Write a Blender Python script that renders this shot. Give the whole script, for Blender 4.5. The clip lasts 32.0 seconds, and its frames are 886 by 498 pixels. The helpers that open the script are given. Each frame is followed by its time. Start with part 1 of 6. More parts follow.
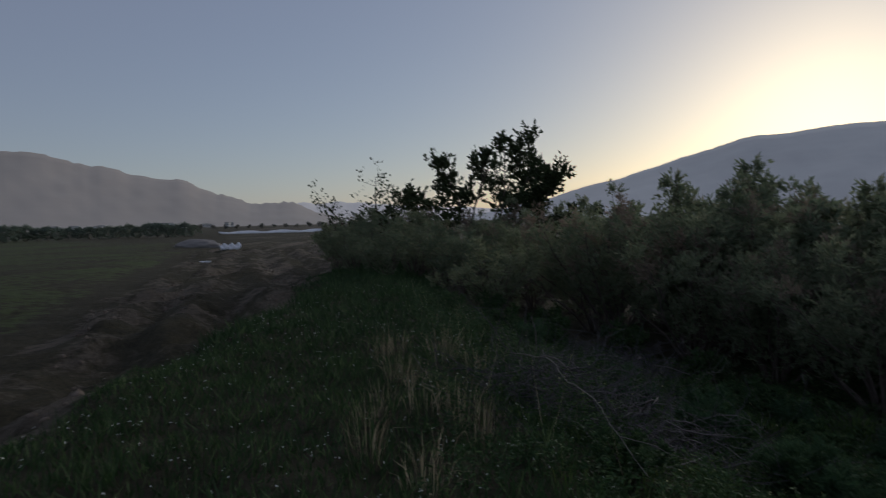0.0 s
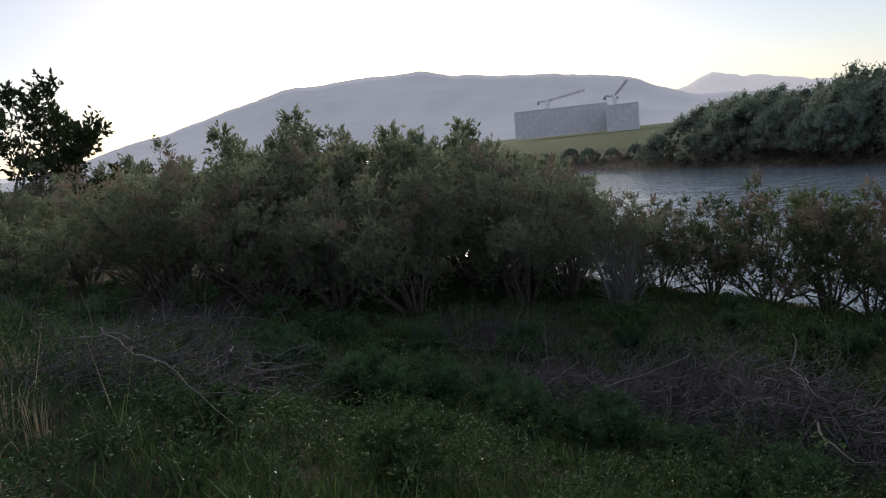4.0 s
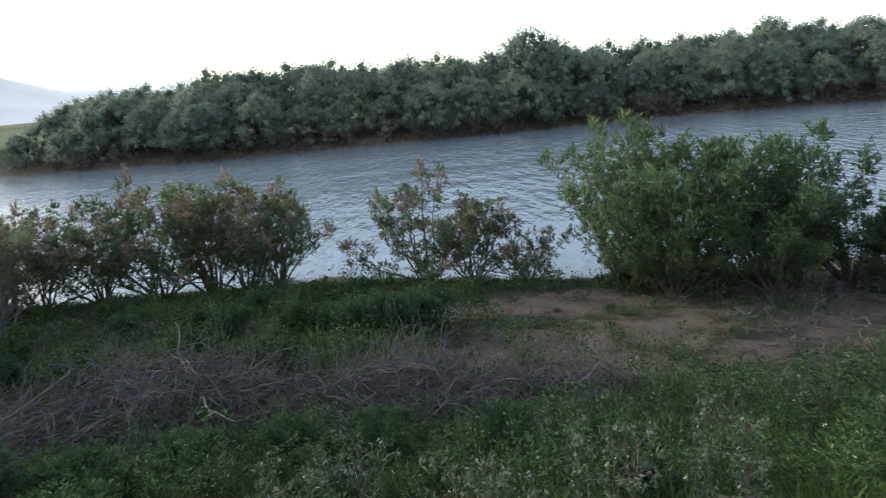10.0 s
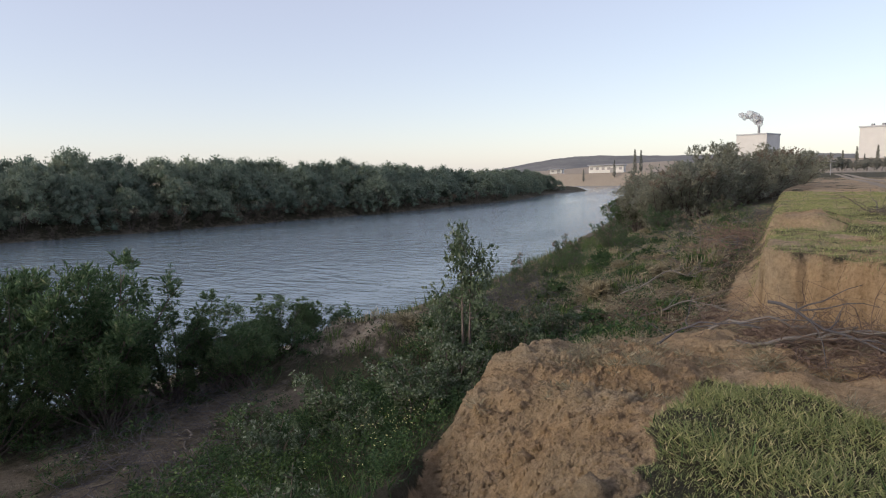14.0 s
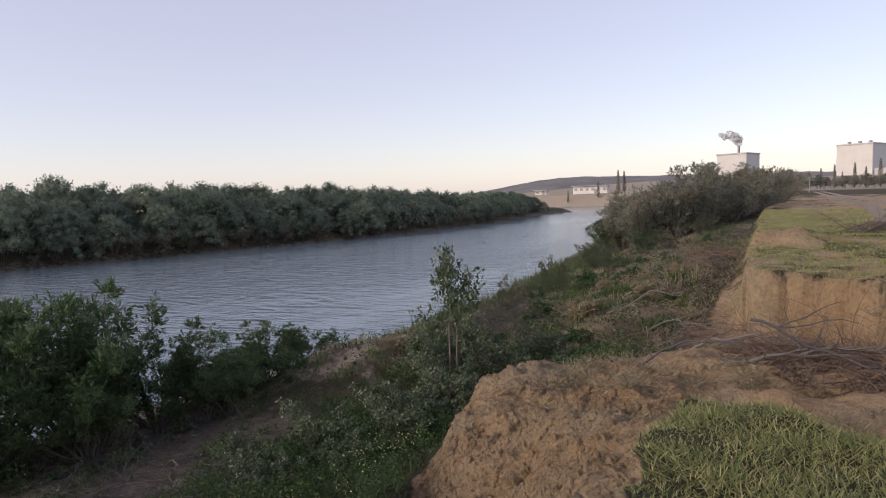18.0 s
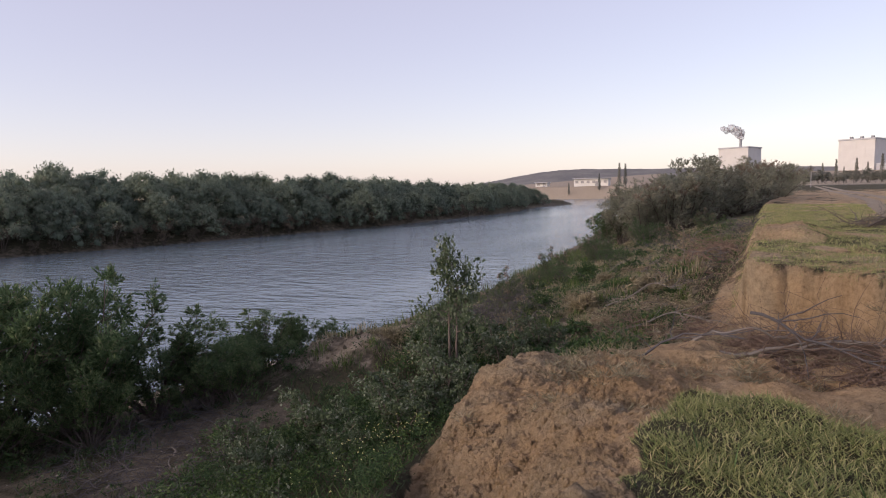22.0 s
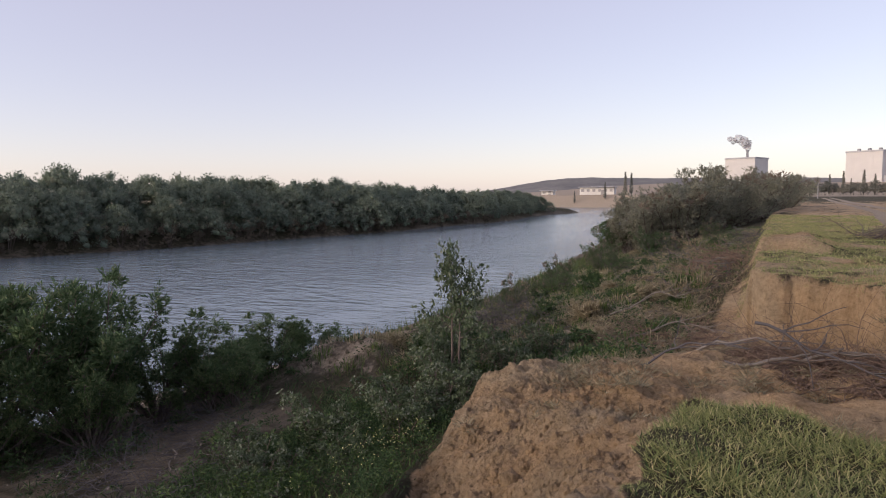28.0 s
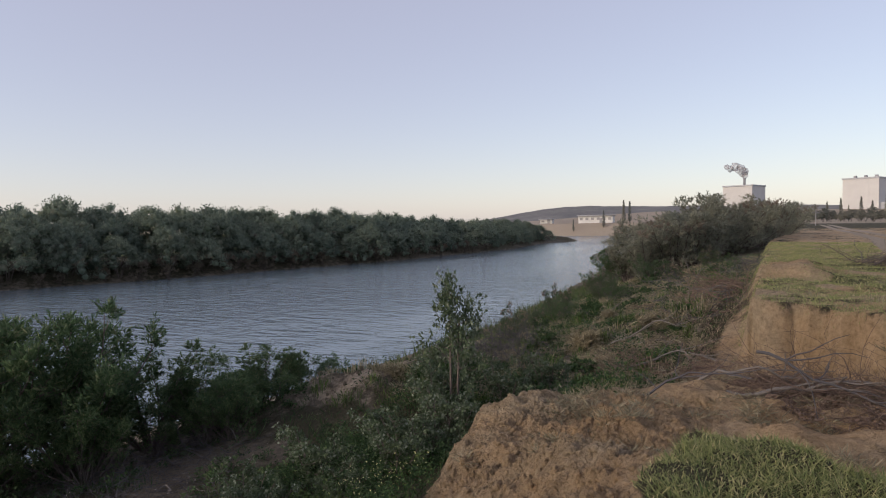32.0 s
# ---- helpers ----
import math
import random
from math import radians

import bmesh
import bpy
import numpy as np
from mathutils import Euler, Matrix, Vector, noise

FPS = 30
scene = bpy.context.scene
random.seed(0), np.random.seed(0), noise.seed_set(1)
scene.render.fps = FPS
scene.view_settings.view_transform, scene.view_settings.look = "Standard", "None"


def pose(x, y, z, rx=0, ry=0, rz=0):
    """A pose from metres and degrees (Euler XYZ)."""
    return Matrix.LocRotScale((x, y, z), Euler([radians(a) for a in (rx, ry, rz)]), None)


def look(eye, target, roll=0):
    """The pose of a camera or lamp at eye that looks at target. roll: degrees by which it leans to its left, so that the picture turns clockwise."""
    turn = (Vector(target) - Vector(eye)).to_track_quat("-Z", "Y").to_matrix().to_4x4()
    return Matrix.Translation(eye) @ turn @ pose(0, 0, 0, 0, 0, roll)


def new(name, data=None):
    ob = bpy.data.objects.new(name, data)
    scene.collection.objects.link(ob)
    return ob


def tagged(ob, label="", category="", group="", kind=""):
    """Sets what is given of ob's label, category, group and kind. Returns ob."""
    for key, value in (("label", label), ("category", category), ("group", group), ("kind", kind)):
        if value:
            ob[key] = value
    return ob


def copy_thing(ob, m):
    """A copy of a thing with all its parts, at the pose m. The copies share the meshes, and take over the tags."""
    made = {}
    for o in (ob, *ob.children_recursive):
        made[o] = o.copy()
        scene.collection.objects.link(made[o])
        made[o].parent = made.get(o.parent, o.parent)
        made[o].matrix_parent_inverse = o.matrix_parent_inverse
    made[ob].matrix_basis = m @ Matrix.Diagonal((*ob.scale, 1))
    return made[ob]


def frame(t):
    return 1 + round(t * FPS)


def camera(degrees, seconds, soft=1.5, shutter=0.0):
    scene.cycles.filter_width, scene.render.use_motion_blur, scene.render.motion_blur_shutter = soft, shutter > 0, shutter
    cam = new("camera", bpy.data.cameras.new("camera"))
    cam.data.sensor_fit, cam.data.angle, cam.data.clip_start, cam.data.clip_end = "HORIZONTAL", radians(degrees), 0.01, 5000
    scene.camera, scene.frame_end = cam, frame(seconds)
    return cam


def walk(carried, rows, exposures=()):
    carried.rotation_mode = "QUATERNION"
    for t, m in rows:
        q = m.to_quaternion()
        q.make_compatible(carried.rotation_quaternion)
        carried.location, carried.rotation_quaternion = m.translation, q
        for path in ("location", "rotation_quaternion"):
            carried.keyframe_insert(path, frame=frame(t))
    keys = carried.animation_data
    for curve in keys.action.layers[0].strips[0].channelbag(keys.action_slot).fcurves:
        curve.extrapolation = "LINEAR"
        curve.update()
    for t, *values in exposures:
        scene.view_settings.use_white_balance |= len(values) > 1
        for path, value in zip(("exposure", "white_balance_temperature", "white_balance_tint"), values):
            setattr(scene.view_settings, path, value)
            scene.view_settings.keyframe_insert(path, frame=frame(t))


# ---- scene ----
# ---- camera ----
cam = camera(70.06, 32.0, soft=1.05, shutter=0.3)
EYE = 1.6  # eye height over the grass of the embankment; water lies at -3.4
PATH = (
    (0.0, 0.028, 0.241, 0.079, -4.00, -2.6, 1.45),
    (0.5, 0.161, 0.323, 0.112, -13.07, -5.34, 3.13),
    (1.0, 0.281, 0.280, -0.023, -23.91, -7.5, 4.45),
    (1.5, 0.240, 0.245, -0.003, -32.66, -9.45, 5.26),
    (2.0, 0.091, 0.202, 0.062, -36.76, -8.1, 4.7),
    (2.5, 0.024, 0.147, 0.062, -39.63, -8.70, 5.58),
    (4.5, 0.101, 0.228, 0.021, -44.14, -8.68, 5.51),
    (5.0, 0.121, 0.238, -0.006, -46.84, -7.53, 5.60),
    (5.5, 0.073, 0.209, 0.001, -51.38, -8.68, 5.85),
    (6.0, 0.084, 0.170, 0.001, -57.75, -10.72, 6.10),
    (6.5, 0.125, 0.117, 0.011, -64.25, -12.10, 6.52),
    (7.0, 0.086, 0.093, 0.019, -70.08, -13.23, 5.78),
    (7.5, 0.117, 0.086, -0.000, -75.84, -13.04, 3.67),
    (8.0, 0.192, 0.054, -0.015, -80.47, -13.33, 3.69),
    (8.5, 0.174, 0.002, -0.003, -84.94, -13.18, 4.01),
    (9.0, 0.191, -0.076, 0.001, -89.01, -13.18, 4.49),
    (9.5, 0.248, -0.104, -0.014, -91.02, -13.73, 4.25),
    (10.0, 0.269, -0.123, -0.033, -94.68, -14.75, 5.30),
    (10.5, 0.292, -0.162, -0.058, -101.40, -14.91, 4.95),
    (11.0, 0.279, -0.210, -0.052, -110.28, -14.86, 4.05),
    (11.5, 0.296, -0.245, -0.053, -119.36, -14.42, 3.04),
    (12.0, 0.303, -0.272, -0.015, -128.97, -13.78, 2.89),
    (12.5, 0.271, -0.293, -0.006, -137.55, -11.33, 1.99),
    (13.0, 0.278, -0.278, -0.002, -144.46, -10.94, 2.15),
    (13.5, 0.276, -0.300, -0.008, -149.86, -9.15, 1.21),
    (14.0, 0.271, -0.277, 0.001, -151.19, -6.73, 1.03),
    (14.5, 0.253, -0.253, 0.011, -151.99, -6.41, 0.82),
    (16.5, 0.245, -0.241, 0.017, -150.47, -5.38, 2.08),
    (17.0, 0.243, -0.238, 0.017, -151.67, -5.06, 1.74),
    (17.5, 0.235, -0.239, 0.021, -151.91, -4.62, 1.90),
    (18.0, 0.237, -0.236, 0.020, -152.49, -4.72, 1.79),
    (18.5, 0.239, -0.227, 0.017, -152.42, -4.87, 1.58),
    (19.0, 0.230, -0.233, 0.018, -152.60, -4.88, 1.72),
    (19.5, 0.234, -0.247, 0.016, -152.17, -4.56, 1.56),
    (20.0, 0.245, -0.257, 0.002, -151.47, -4.82, 1.63),
    (20.5, 0.244, -0.256, -0.001, -151.22, -5.70, 1.46),
    (21.0, 0.240, -0.247, -0.000, -151.24, -5.90, 1.47),
    (21.5, 0.240, -0.248, 0.004, -152.35, -5.65, 1.25),
    (22.0, 0.248, -0.245, 0.003, -152.43, -5.52, 1.22),
    (22.5, 0.252, -0.267, -0.009, -152.32, -5.51, 1.22),
    (23.0, 0.247, -0.259, -0.005, -152.39, -5.64, 1.33),
    (23.5, 0.245, -0.252, -0.004, -152.26, -5.94, 1.27),
    (24.0, 0.247, -0.256, -0.004, -152.04, -6.07, 1.12),
    (24.5, 0.250, -0.256, -0.002, -152.18, -6.04, 0.96),
    (25.0, 0.248, -0.256, -0.005, -152.08, -5.83, 0.96),
    (25.5, 0.250, -0.260, -0.011, -152.26, -6.03, 1.12),
    (27.5, 0.250, -0.270, -0.018, -152.03, -4.85, 0.95),
    (28.0, 0.240, -0.261, -0.015, -151.92, -4.91, 0.49),
    (28.5, 0.258, -0.236, -0.012, -149.56, -4.66, 0.50),
    (29.0, 0.251, -0.252, -0.008, -145.49, -4.93, 0.33),
    (29.5, 0.261, -0.275, -0.026, -141.52, -5.32, 0.46),
    (30.0, 0.265, -0.308, -0.044, -142.36, -5.74, 0.87),
    (30.5, 0.267, -0.316, -0.038, -146.05, -6.10, 1.24),
    (31.0, 0.260, -0.291, -0.016, -149.35, -5.24, 1.48),
    (31.5, 0.239, -0.291, -0.000, -151.30, -3.29, 0.86),
    (32.0, 0.234, -0.311, -0.007, -151.99, -2.27, 0.85),
)
EXPOSURES = (
    (0.0, -0.8, 5800, 6), (1.0, -0.75, 5700, 7), (1.6, 0.18, 6100, 8), (2.5, 0.45, 6250, 9), (5.5, 0.32, 6250, 9), (6.4, 0.62, 6250, 8), (7.0, 1.3, 6200, 6), (7.6, 1.4, 6200, 6), (9.0, 1.55, 6150, 3), (10.0, 1.55, 6100, 2), (10.6, 1.85, 6050, 0), (11.5, 1.95, 6000, 0),
    (12.2, 1.85, 6050, 2), (13.0, 1.4, 6300, 4), (14.0, 0.82, 6400, 8), (17.0, 0.8, 6550, 14), (22.0, 0.8, 6700, 19), (25.0, 0.85, 6750, 19), (29.0, 0.76, 6650, 17), (30.0, 0.82, 6600, 16), (31.0, 0.88, 6550, 14), (31.5, 0.75, 6550, 15), (32.0, 0.58, 6500, 12),
)
walk(cam, [(t, pose(x, y, EYE + z, 90 + pitch, roll, yaw)) for t, x, y, z, yaw, pitch, roll in PATH], EXPOSURES)

# ---- world and sun ----
SUN_HEADING, SUN_HEIGHT = 36.0, 9.0  # degrees clockwise from +y, degrees over the horizon
world = bpy.data.worlds.new("dusk_sky")
scene.world = world
world.use_nodes = True
wn, wl = world.node_tree.nodes, world.node_tree.links
wn.clear()
# low sun's sky, and the pale high light of the upper air after the sun has gone behind the mountain
skies = []
for height, air, dust, ozone in ((SUN_HEIGHT, 1.0, 1.1, 1.0), (38.0, 0.8, 0.2, 1.0)):
    sky = wn.new("ShaderNodeTexSky")
    sky.sky_type, sky.sun_disc = "NISHITA", False
    sky.sun_elevation, sky.sun_rotation = radians(height), radians(SUN_HEADING)
    sky.air_density, sky.dust_density, sky.ozone_density, sky.altitude = air, dust, ozone, 20.0
    skies.append(sky)
blend = wn.new("ShaderNodeMix")
blend.data_type = "RGBA"
blend.inputs[0].default_value = 0.3
wl.new(skies[0].outputs[0], blend.inputs[6])
wl.new(skies[1].outputs[0], blend.inputs[7])
back = wn.new("ShaderNodeBackground")
back.inputs["Strength"].default_value = 0.072
wl.new(blend.outputs[2], back.inputs[0])
# even, faintly lavender light of the hazy dusk air
haze = wn.new("ShaderNodeBackground")
haze.inputs["Color"].default_value, haze.inputs["Strength"].default_value = (0.88, 0.79, 0.95, 1), 0.25
both = wn.new("ShaderNodeAddShader")
wl.new(back.outputs[0], both.inputs[0])
wl.new(haze.outputs[0], both.inputs[1])
wl.new(both.outputs[0], wn.new("ShaderNodeOutputWorld").inputs[0])
sun = new("sun", bpy.data.lights.new("sun", "SUN"))
sun.data.energy, sun.data.angle, sun.data.color = 1.5, radians(24), (1.0, 0.86, 0.72)
h, e = radians(SUN_HEADING), radians(SUN_HEIGHT + 8)
sun.matrix_world = look((math.sin(h) * math.cos(e) * 50, math.cos(h) * math.cos(e) * 50, math.sin(e) * 50), (0, 0, 0))


# ---- materials ----
def shader(name):
    m = bpy.data.materials.new(name)
    m.use_nodes = True
    n, l = m.node_tree.nodes, m.node_tree.links
    return m, n, l, n["Principled BSDF"]


def ramp(n, stops):
    r = n.new("ShaderNodeValToRGB")
    while len(r.color_ramp.elements) < len(stops):
        r.color_ramp.elements.new(0.5)
    for el, (p, c) in zip(r.color_ramp.elements, stops):
        el.position, el.color = p, (*c, 1)
    return r


def noise_tex(n, l, scale, detail=6, rough=0.6, stretch=None, space="Object"):
    t = n.new("ShaderNodeTexNoise")
    t.inputs["Scale"].default_value, t.inputs["Detail"].default_value, t.inputs["Roughness"].default_value = scale, detail, rough
    c = n.new("ShaderNodeTexCoord")
    if stretch:
        mp = n.new("ShaderNodeMapping")
        mp.inputs["Scale"].default_value = stretch
        l.new(c.outputs[space], mp.inputs[0])
        l.new(mp.outputs[0], t.inputs[0])
    else:
        l.new(c.outputs[space], t.inputs[0])
    return t


def surface(name, stops, scale=4.0, rough=0.9, bump=0.0, bump_scale=30.0, stretch=None, island=0.0, metal=0.0):
    """A plain weathered surface: two scales of noise for colour, fine relief."""
    m, n, l, p = shader(name)
    a, b = noise_tex(n, l, scale, 8, 0.65, stretch), noise_tex(n, l, scale * 9, 4, 0.6, stretch)
    mx = n.new("ShaderNodeMath")
    mx.operation = "MULTIPLY_ADD"
    l.new(b.outputs[0], mx.inputs[0])
    mx.inputs[1].default_value = 0.35
    half = n.new("ShaderNodeMath")
    half.operation = "MULTIPLY"
    half.inputs[1].default_value = 0.65
    l.new(a.outputs[0], half.inputs[0])
    l.new(half.outputs[0], mx.inputs[2])
    src = mx
    if island:
        g = n.new("ShaderNodeNewGeometry")
        ad = n.new("ShaderNodeMath")
        ad.operation = "MULTIPLY_ADD"
        l.new(g.outputs["Random Per Island"], ad.inputs[0])
        ad.inputs[1].default_value = island
        l.new(mx.outputs[0], ad.inputs[2])
        src = ad
    r = ramp(n, stops)
    l.new(src.outputs[0], r.inputs[0])
    l.new(r.outputs[0], p.inputs["Base Color"])
    p.inputs["Roughness"].default_value, p.inputs["Metallic"].default_value = rough, metal
    if bump:
        t = noise_tex(n, l, bump_scale, 6, 0.7, stretch)
        bm = n.new("ShaderNodeBump")
        bm.inputs["Strength"].default_value, bm.inputs["Distance"].default_value = bump, 0.05
        l.new(t.outputs[0], bm.inputs["Height"])
        l.new(bm.outputs[0], p.inputs["Normal"])
    return m


def foliage(name, dark, light, tint, glow=0.35):
    """Leaves: colour varies from leaf to leaf and from plant to plant; light shines through."""
    m, n, l, p = shader(name)
    g, o = n.new("ShaderNodeNewGeometry"), n.new("ShaderNodeObjectInfo")
    r = ramp(n, ((0.0, dark), (0.75, light), (1.0, tint)))
    l.new(g.outputs["Random Per Island"], r.inputs[0])
    big = noise_tex(n, l, 0.9, 3, 0.5)
    mix = n.new("ShaderNodeMix")
    mix.data_type, mix.blend_type = "RGBA", "MULTIPLY"
    mix.inputs[0].default_value = 1.0
    vr = ramp(n, ((0.0, (0.65, 0.7, 0.7)), (1.0, (1.3, 1.2, 1.05))))
    ad = n.new("ShaderNodeMath")
    ad.operation = "MULTIPLY_ADD"
    l.new(o.outputs["Random"], ad.inputs[0])
    ad.inputs[1].default_value = 0.5
    sc = n.new("ShaderNodeMath")
    sc.operation = "MULTIPLY"
    sc.inputs[1].default_value = 0.5
    l.new(big.outputs[0], sc.inputs[0])
    l.new(sc.outputs[0], ad.inputs[2])
    l.new(ad.outputs[0], vr.inputs[0])
    l.new(r.outputs[0], mix.inputs[6])
    l.new(vr.outputs[0], mix.inputs[7])
    l.new(mix.outputs[2], p.inputs["Base Color"])
    p.inputs["Roughness"].default_value = 0.7
    p.inputs["Specular IOR Level"].default_value = 0.25
    tr = n.new("ShaderNodeBsdfTranslucent")
    l.new(mix.outputs[2], tr.inputs[0])
    ms = n.new("ShaderNodeMixShader")
    ms.inputs[0].default_value = glow
    l.new(p.outputs[0], ms.inputs[1])
    l.new(tr.outputs[0], ms.inputs[2])
    l.new(ms.outputs[0], n["Material Output"].inputs[0])
    return m


def painted_haze_mat(name, near, far, scale, glow=0.56):
    """Far land dulled by kilometres of air, painted in: matt haze colours, faintly emissive."""
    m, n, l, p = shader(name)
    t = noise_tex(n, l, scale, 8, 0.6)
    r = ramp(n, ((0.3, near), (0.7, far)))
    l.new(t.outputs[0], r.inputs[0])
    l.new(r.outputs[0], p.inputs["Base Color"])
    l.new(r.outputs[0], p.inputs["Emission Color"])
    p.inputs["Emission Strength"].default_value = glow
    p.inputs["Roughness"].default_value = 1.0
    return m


TAMARISK = foliage("tamarisk_leaf", (0.16, 0.205, 0.135), (0.225, 0.27, 0.18), (0.3, 0.29, 0.21), 0.65)
# near-grey leaf for the farthest trees, with the haze mixed into its colour
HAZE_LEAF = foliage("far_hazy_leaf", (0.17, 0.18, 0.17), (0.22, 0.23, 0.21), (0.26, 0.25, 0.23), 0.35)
RIVER_BUSH = foliage("river_bush_leaf", (0.07, 0.105, 0.06), (0.135, 0.178, 0.1), (0.21, 0.205, 0.14), 0.62)
GREEN_BUSH = foliage("green_bush_leaf", (0.065, 0.11, 0.058), (0.13, 0.2, 0.1), (0.22, 0.245, 0.145), 0.72)
# greyed, lightened green: haze before the far trees is painted into the leaf
HAZED_FAR_LEAF = foliage("hazed_thicket_leaf", (0.175, 0.225, 0.185), (0.23, 0.288, 0.232), (0.295, 0.315, 0.255), 0.58)
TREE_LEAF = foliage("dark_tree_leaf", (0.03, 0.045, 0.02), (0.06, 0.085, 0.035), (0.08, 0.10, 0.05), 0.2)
POPLAR_LEAF = foliage("silvery_leaf", (0.055, 0.085, 0.045), (0.11, 0.15, 0.09), (0.25, 0.285, 0.235), 0.25)
GRASS = foliage("grass_blade", (0.12, 0.16, 0.065), (0.28, 0.305, 0.14), (0.5, 0.45, 0.27), 0.3)
WEED = foliage("weed_leaf", (0.024, 0.05, 0.02), (0.056, 0.108, 0.04), (0.14, 0.195, 0.085), 0.25)
LUSH = foliage("lush_grass_blade", (0.03, 0.06, 0.018), (0.075, 0.135, 0.036), (0.17, 0.22, 0.075), 0.3)
# tamarisk leaf paled: the haze over the downstream bushes is put into its colour
HAZE_TAMARISK = foliage("haze_paled_tamarisk_leaf", (0.2, 0.215, 0.175), (0.3, 0.31, 0.25), (0.38, 0.36, 0.3), 0.55)
SHOOT = foliage("feathery_shoot", (0.03, 0.064, 0.034), (0.058, 0.115, 0.058), (0.1, 0.165, 0.085), 0.35)
REED = foliage("reed_blade", (0.06, 0.095, 0.035), (0.11, 0.15, 0.06), (0.2, 0.19, 0.1), 0.3)
BLOSSOM = foliage("dusty_tamarisk_blossom", (0.185, 0.155, 0.125), (0.245, 0.205, 0.17), (0.31, 0.26, 0.22), 0.5)
DRY_BUSH = foliage("brown_dry_leaf", (0.14, 0.12, 0.1), (0.22, 0.185, 0.15), (0.25, 0.23, 0.17), 0.4)
FLOWER = surface("yellow_petal", ((0.3, (0.62, 0.58, 0.22)), (0.7, (0.78, 0.75, 0.4))), 50, 0.6)
PALE_FLOWER = surface("white_petal", ((0.3, (0.7, 0.7, 0.6)), (0.7, (0.8, 0.8, 0.75))), 50, 0.6)
BARK = surface("grey_brown_bark", ((0.3, (0.07, 0.055, 0.045)), (0.7, (0.16, 0.13, 0.11))), 12, 0.95, 0.4, 60, (1, 1, 0.2))
DEADWOOD = surface("dead_grey_twig", ((0.3, (0.03, 0.028, 0.03)), (0.85, (0.105, 0.097, 0.1))), 14, 0.95, island=0.4)
GREYWOOD = surface("bare_grey_wood", ((0.3, (0.08, 0.076, 0.07)), (0.7, (0.15, 0.143, 0.133))), 14, 0.95)
PALEWOOD = surface("bleached_stick", ((0.3, (0.11, 0.098, 0.087)), (0.7, (0.215, 0.19, 0.168))), 14, 0.9)
DRYGRASS = foliage("dry_grass_blade", (0.19, 0.17, 0.115), (0.33, 0.29, 0.2), (0.5, 0.44, 0.32), 0.3)
LITTER = surface("dry_litter", ((0.3, (0.075, 0.05, 0.04)), (0.8, (0.2, 0.14, 0.105))), 14, 0.95, island=0.35)


def ground_material():
    """Soil, grass cover and bare earth, mixed by where the plan has laid them (two cover layers of the mesh)."""
    m, n, l, p = shader("ground_cover")
    fine, mid = noise_tex(n, l, 14, 8, 0.75), noise_tex(n, l, 2.2, 8, 0.65)
    layers = []
    for a, b, c in (((0.04, 0.037, 0.025), (0.08, 0.073, 0.046), (0.14, 0.125, 0.08)),  # grassy soil
                    ((0.225, 0.17, 0.108), (0.445, 0.345, 0.225), (0.58, 0.475, 0.335)),  # tan cut earth
                    ((0.095, 0.08, 0.06), (0.16, 0.135, 0.102), (0.25, 0.215, 0.165)),  # brown dirt
                    ((0.06, 0.082, 0.03), (0.10, 0.125, 0.05), (0.15, 0.16, 0.078)),  # far meadow
                    ((0.24, 0.2, 0.15), (0.36, 0.3, 0.23), (0.48, 0.41, 0.32))):  # pale trodden sand
        mx = n.new("ShaderNodeMix")
        mx.data_type = "FLOAT"
        mx.inputs[0].default_value = 0.4
        l.new(fine.outputs[0], mx.inputs[2])
        l.new(mid.outputs[0], mx.inputs[3])
        r = ramp(n, ((0.35, a), (0.52, b), (0.7, c)))
        l.new(mx.outputs[0], r.inputs[0])
        layers.append(r.outputs[0])
    warm = n.new("ShaderNodeMix")
    warm.data_type, warm.blend_type = "RGBA", "MULTIPLY"
    patch = ramp(n, ((0.42, (0, 0, 0)), (0.6, (1, 1, 1))))
    l.new(noise_tex(n, l, 0.55, 5, 0.6).outputs[0], patch.inputs[0])
    l.new(patch.outputs[0], warm.inputs[0])
    l.new(layers[1], warm.inputs[6])
    warm.inputs[7].default_value = (1.04, 0.93, 0.82, 1)
    layers[1] = warm.outputs[2]
    out = layers[0]
    for key, layer in zip(("earth", "dirt", "meadow", "sand"), layers[1:]):
        at = n.new("ShaderNodeAttribute")
        at.attribute_name = key
        wob = n.new("ShaderNodeMath")
        wob.operation = "MULTIPLY_ADD"
        l.new(mid.outputs[0], wob.inputs[0])
        wob.inputs[1].default_value, wob.inputs[2].default_value = 1.2, -0.6
        ad = n.new("ShaderNodeMath")
        l.new(at.outputs["Fac"], ad.inputs[0])
        l.new(wob.outputs[0], ad.inputs[1])
        rr = ramp(n, ((0.4, (0, 0, 0)), (0.6, (1, 1, 1))))
        l.new(ad.outputs[0], rr.inputs[0])
        mx = n.new("ShaderNodeMix")
        mx.data_type = "RGBA"
        l.new(rr.outputs[0], mx.inputs[0])
        l.new(out, mx.inputs[6])
        l.new(layer, mx.inputs[7])
        out = mx.outputs[2]
    l.new(out, p.inputs["Base Color"])
    p.inputs["Roughness"].default_value, p.inputs["Specular IOR Level"].default_value = 0.95, 0.15
    bm = n.new("ShaderNodeBump")
    bm.inputs["Strength"].default_value, bm.inputs["Distance"].default_value = 1.0, 0.16
    t, t2 = noise_tex(n, l, 7, 9, 0.75), noise_tex(n, l, 30, 5, 0.7)
    ad = n.new("ShaderNodeMath")
    ad.operation = "MULTIPLY_ADD"
    l.new(t2.outputs[0], ad.inputs[0])
    ad.inputs[1].default_value = 0.35
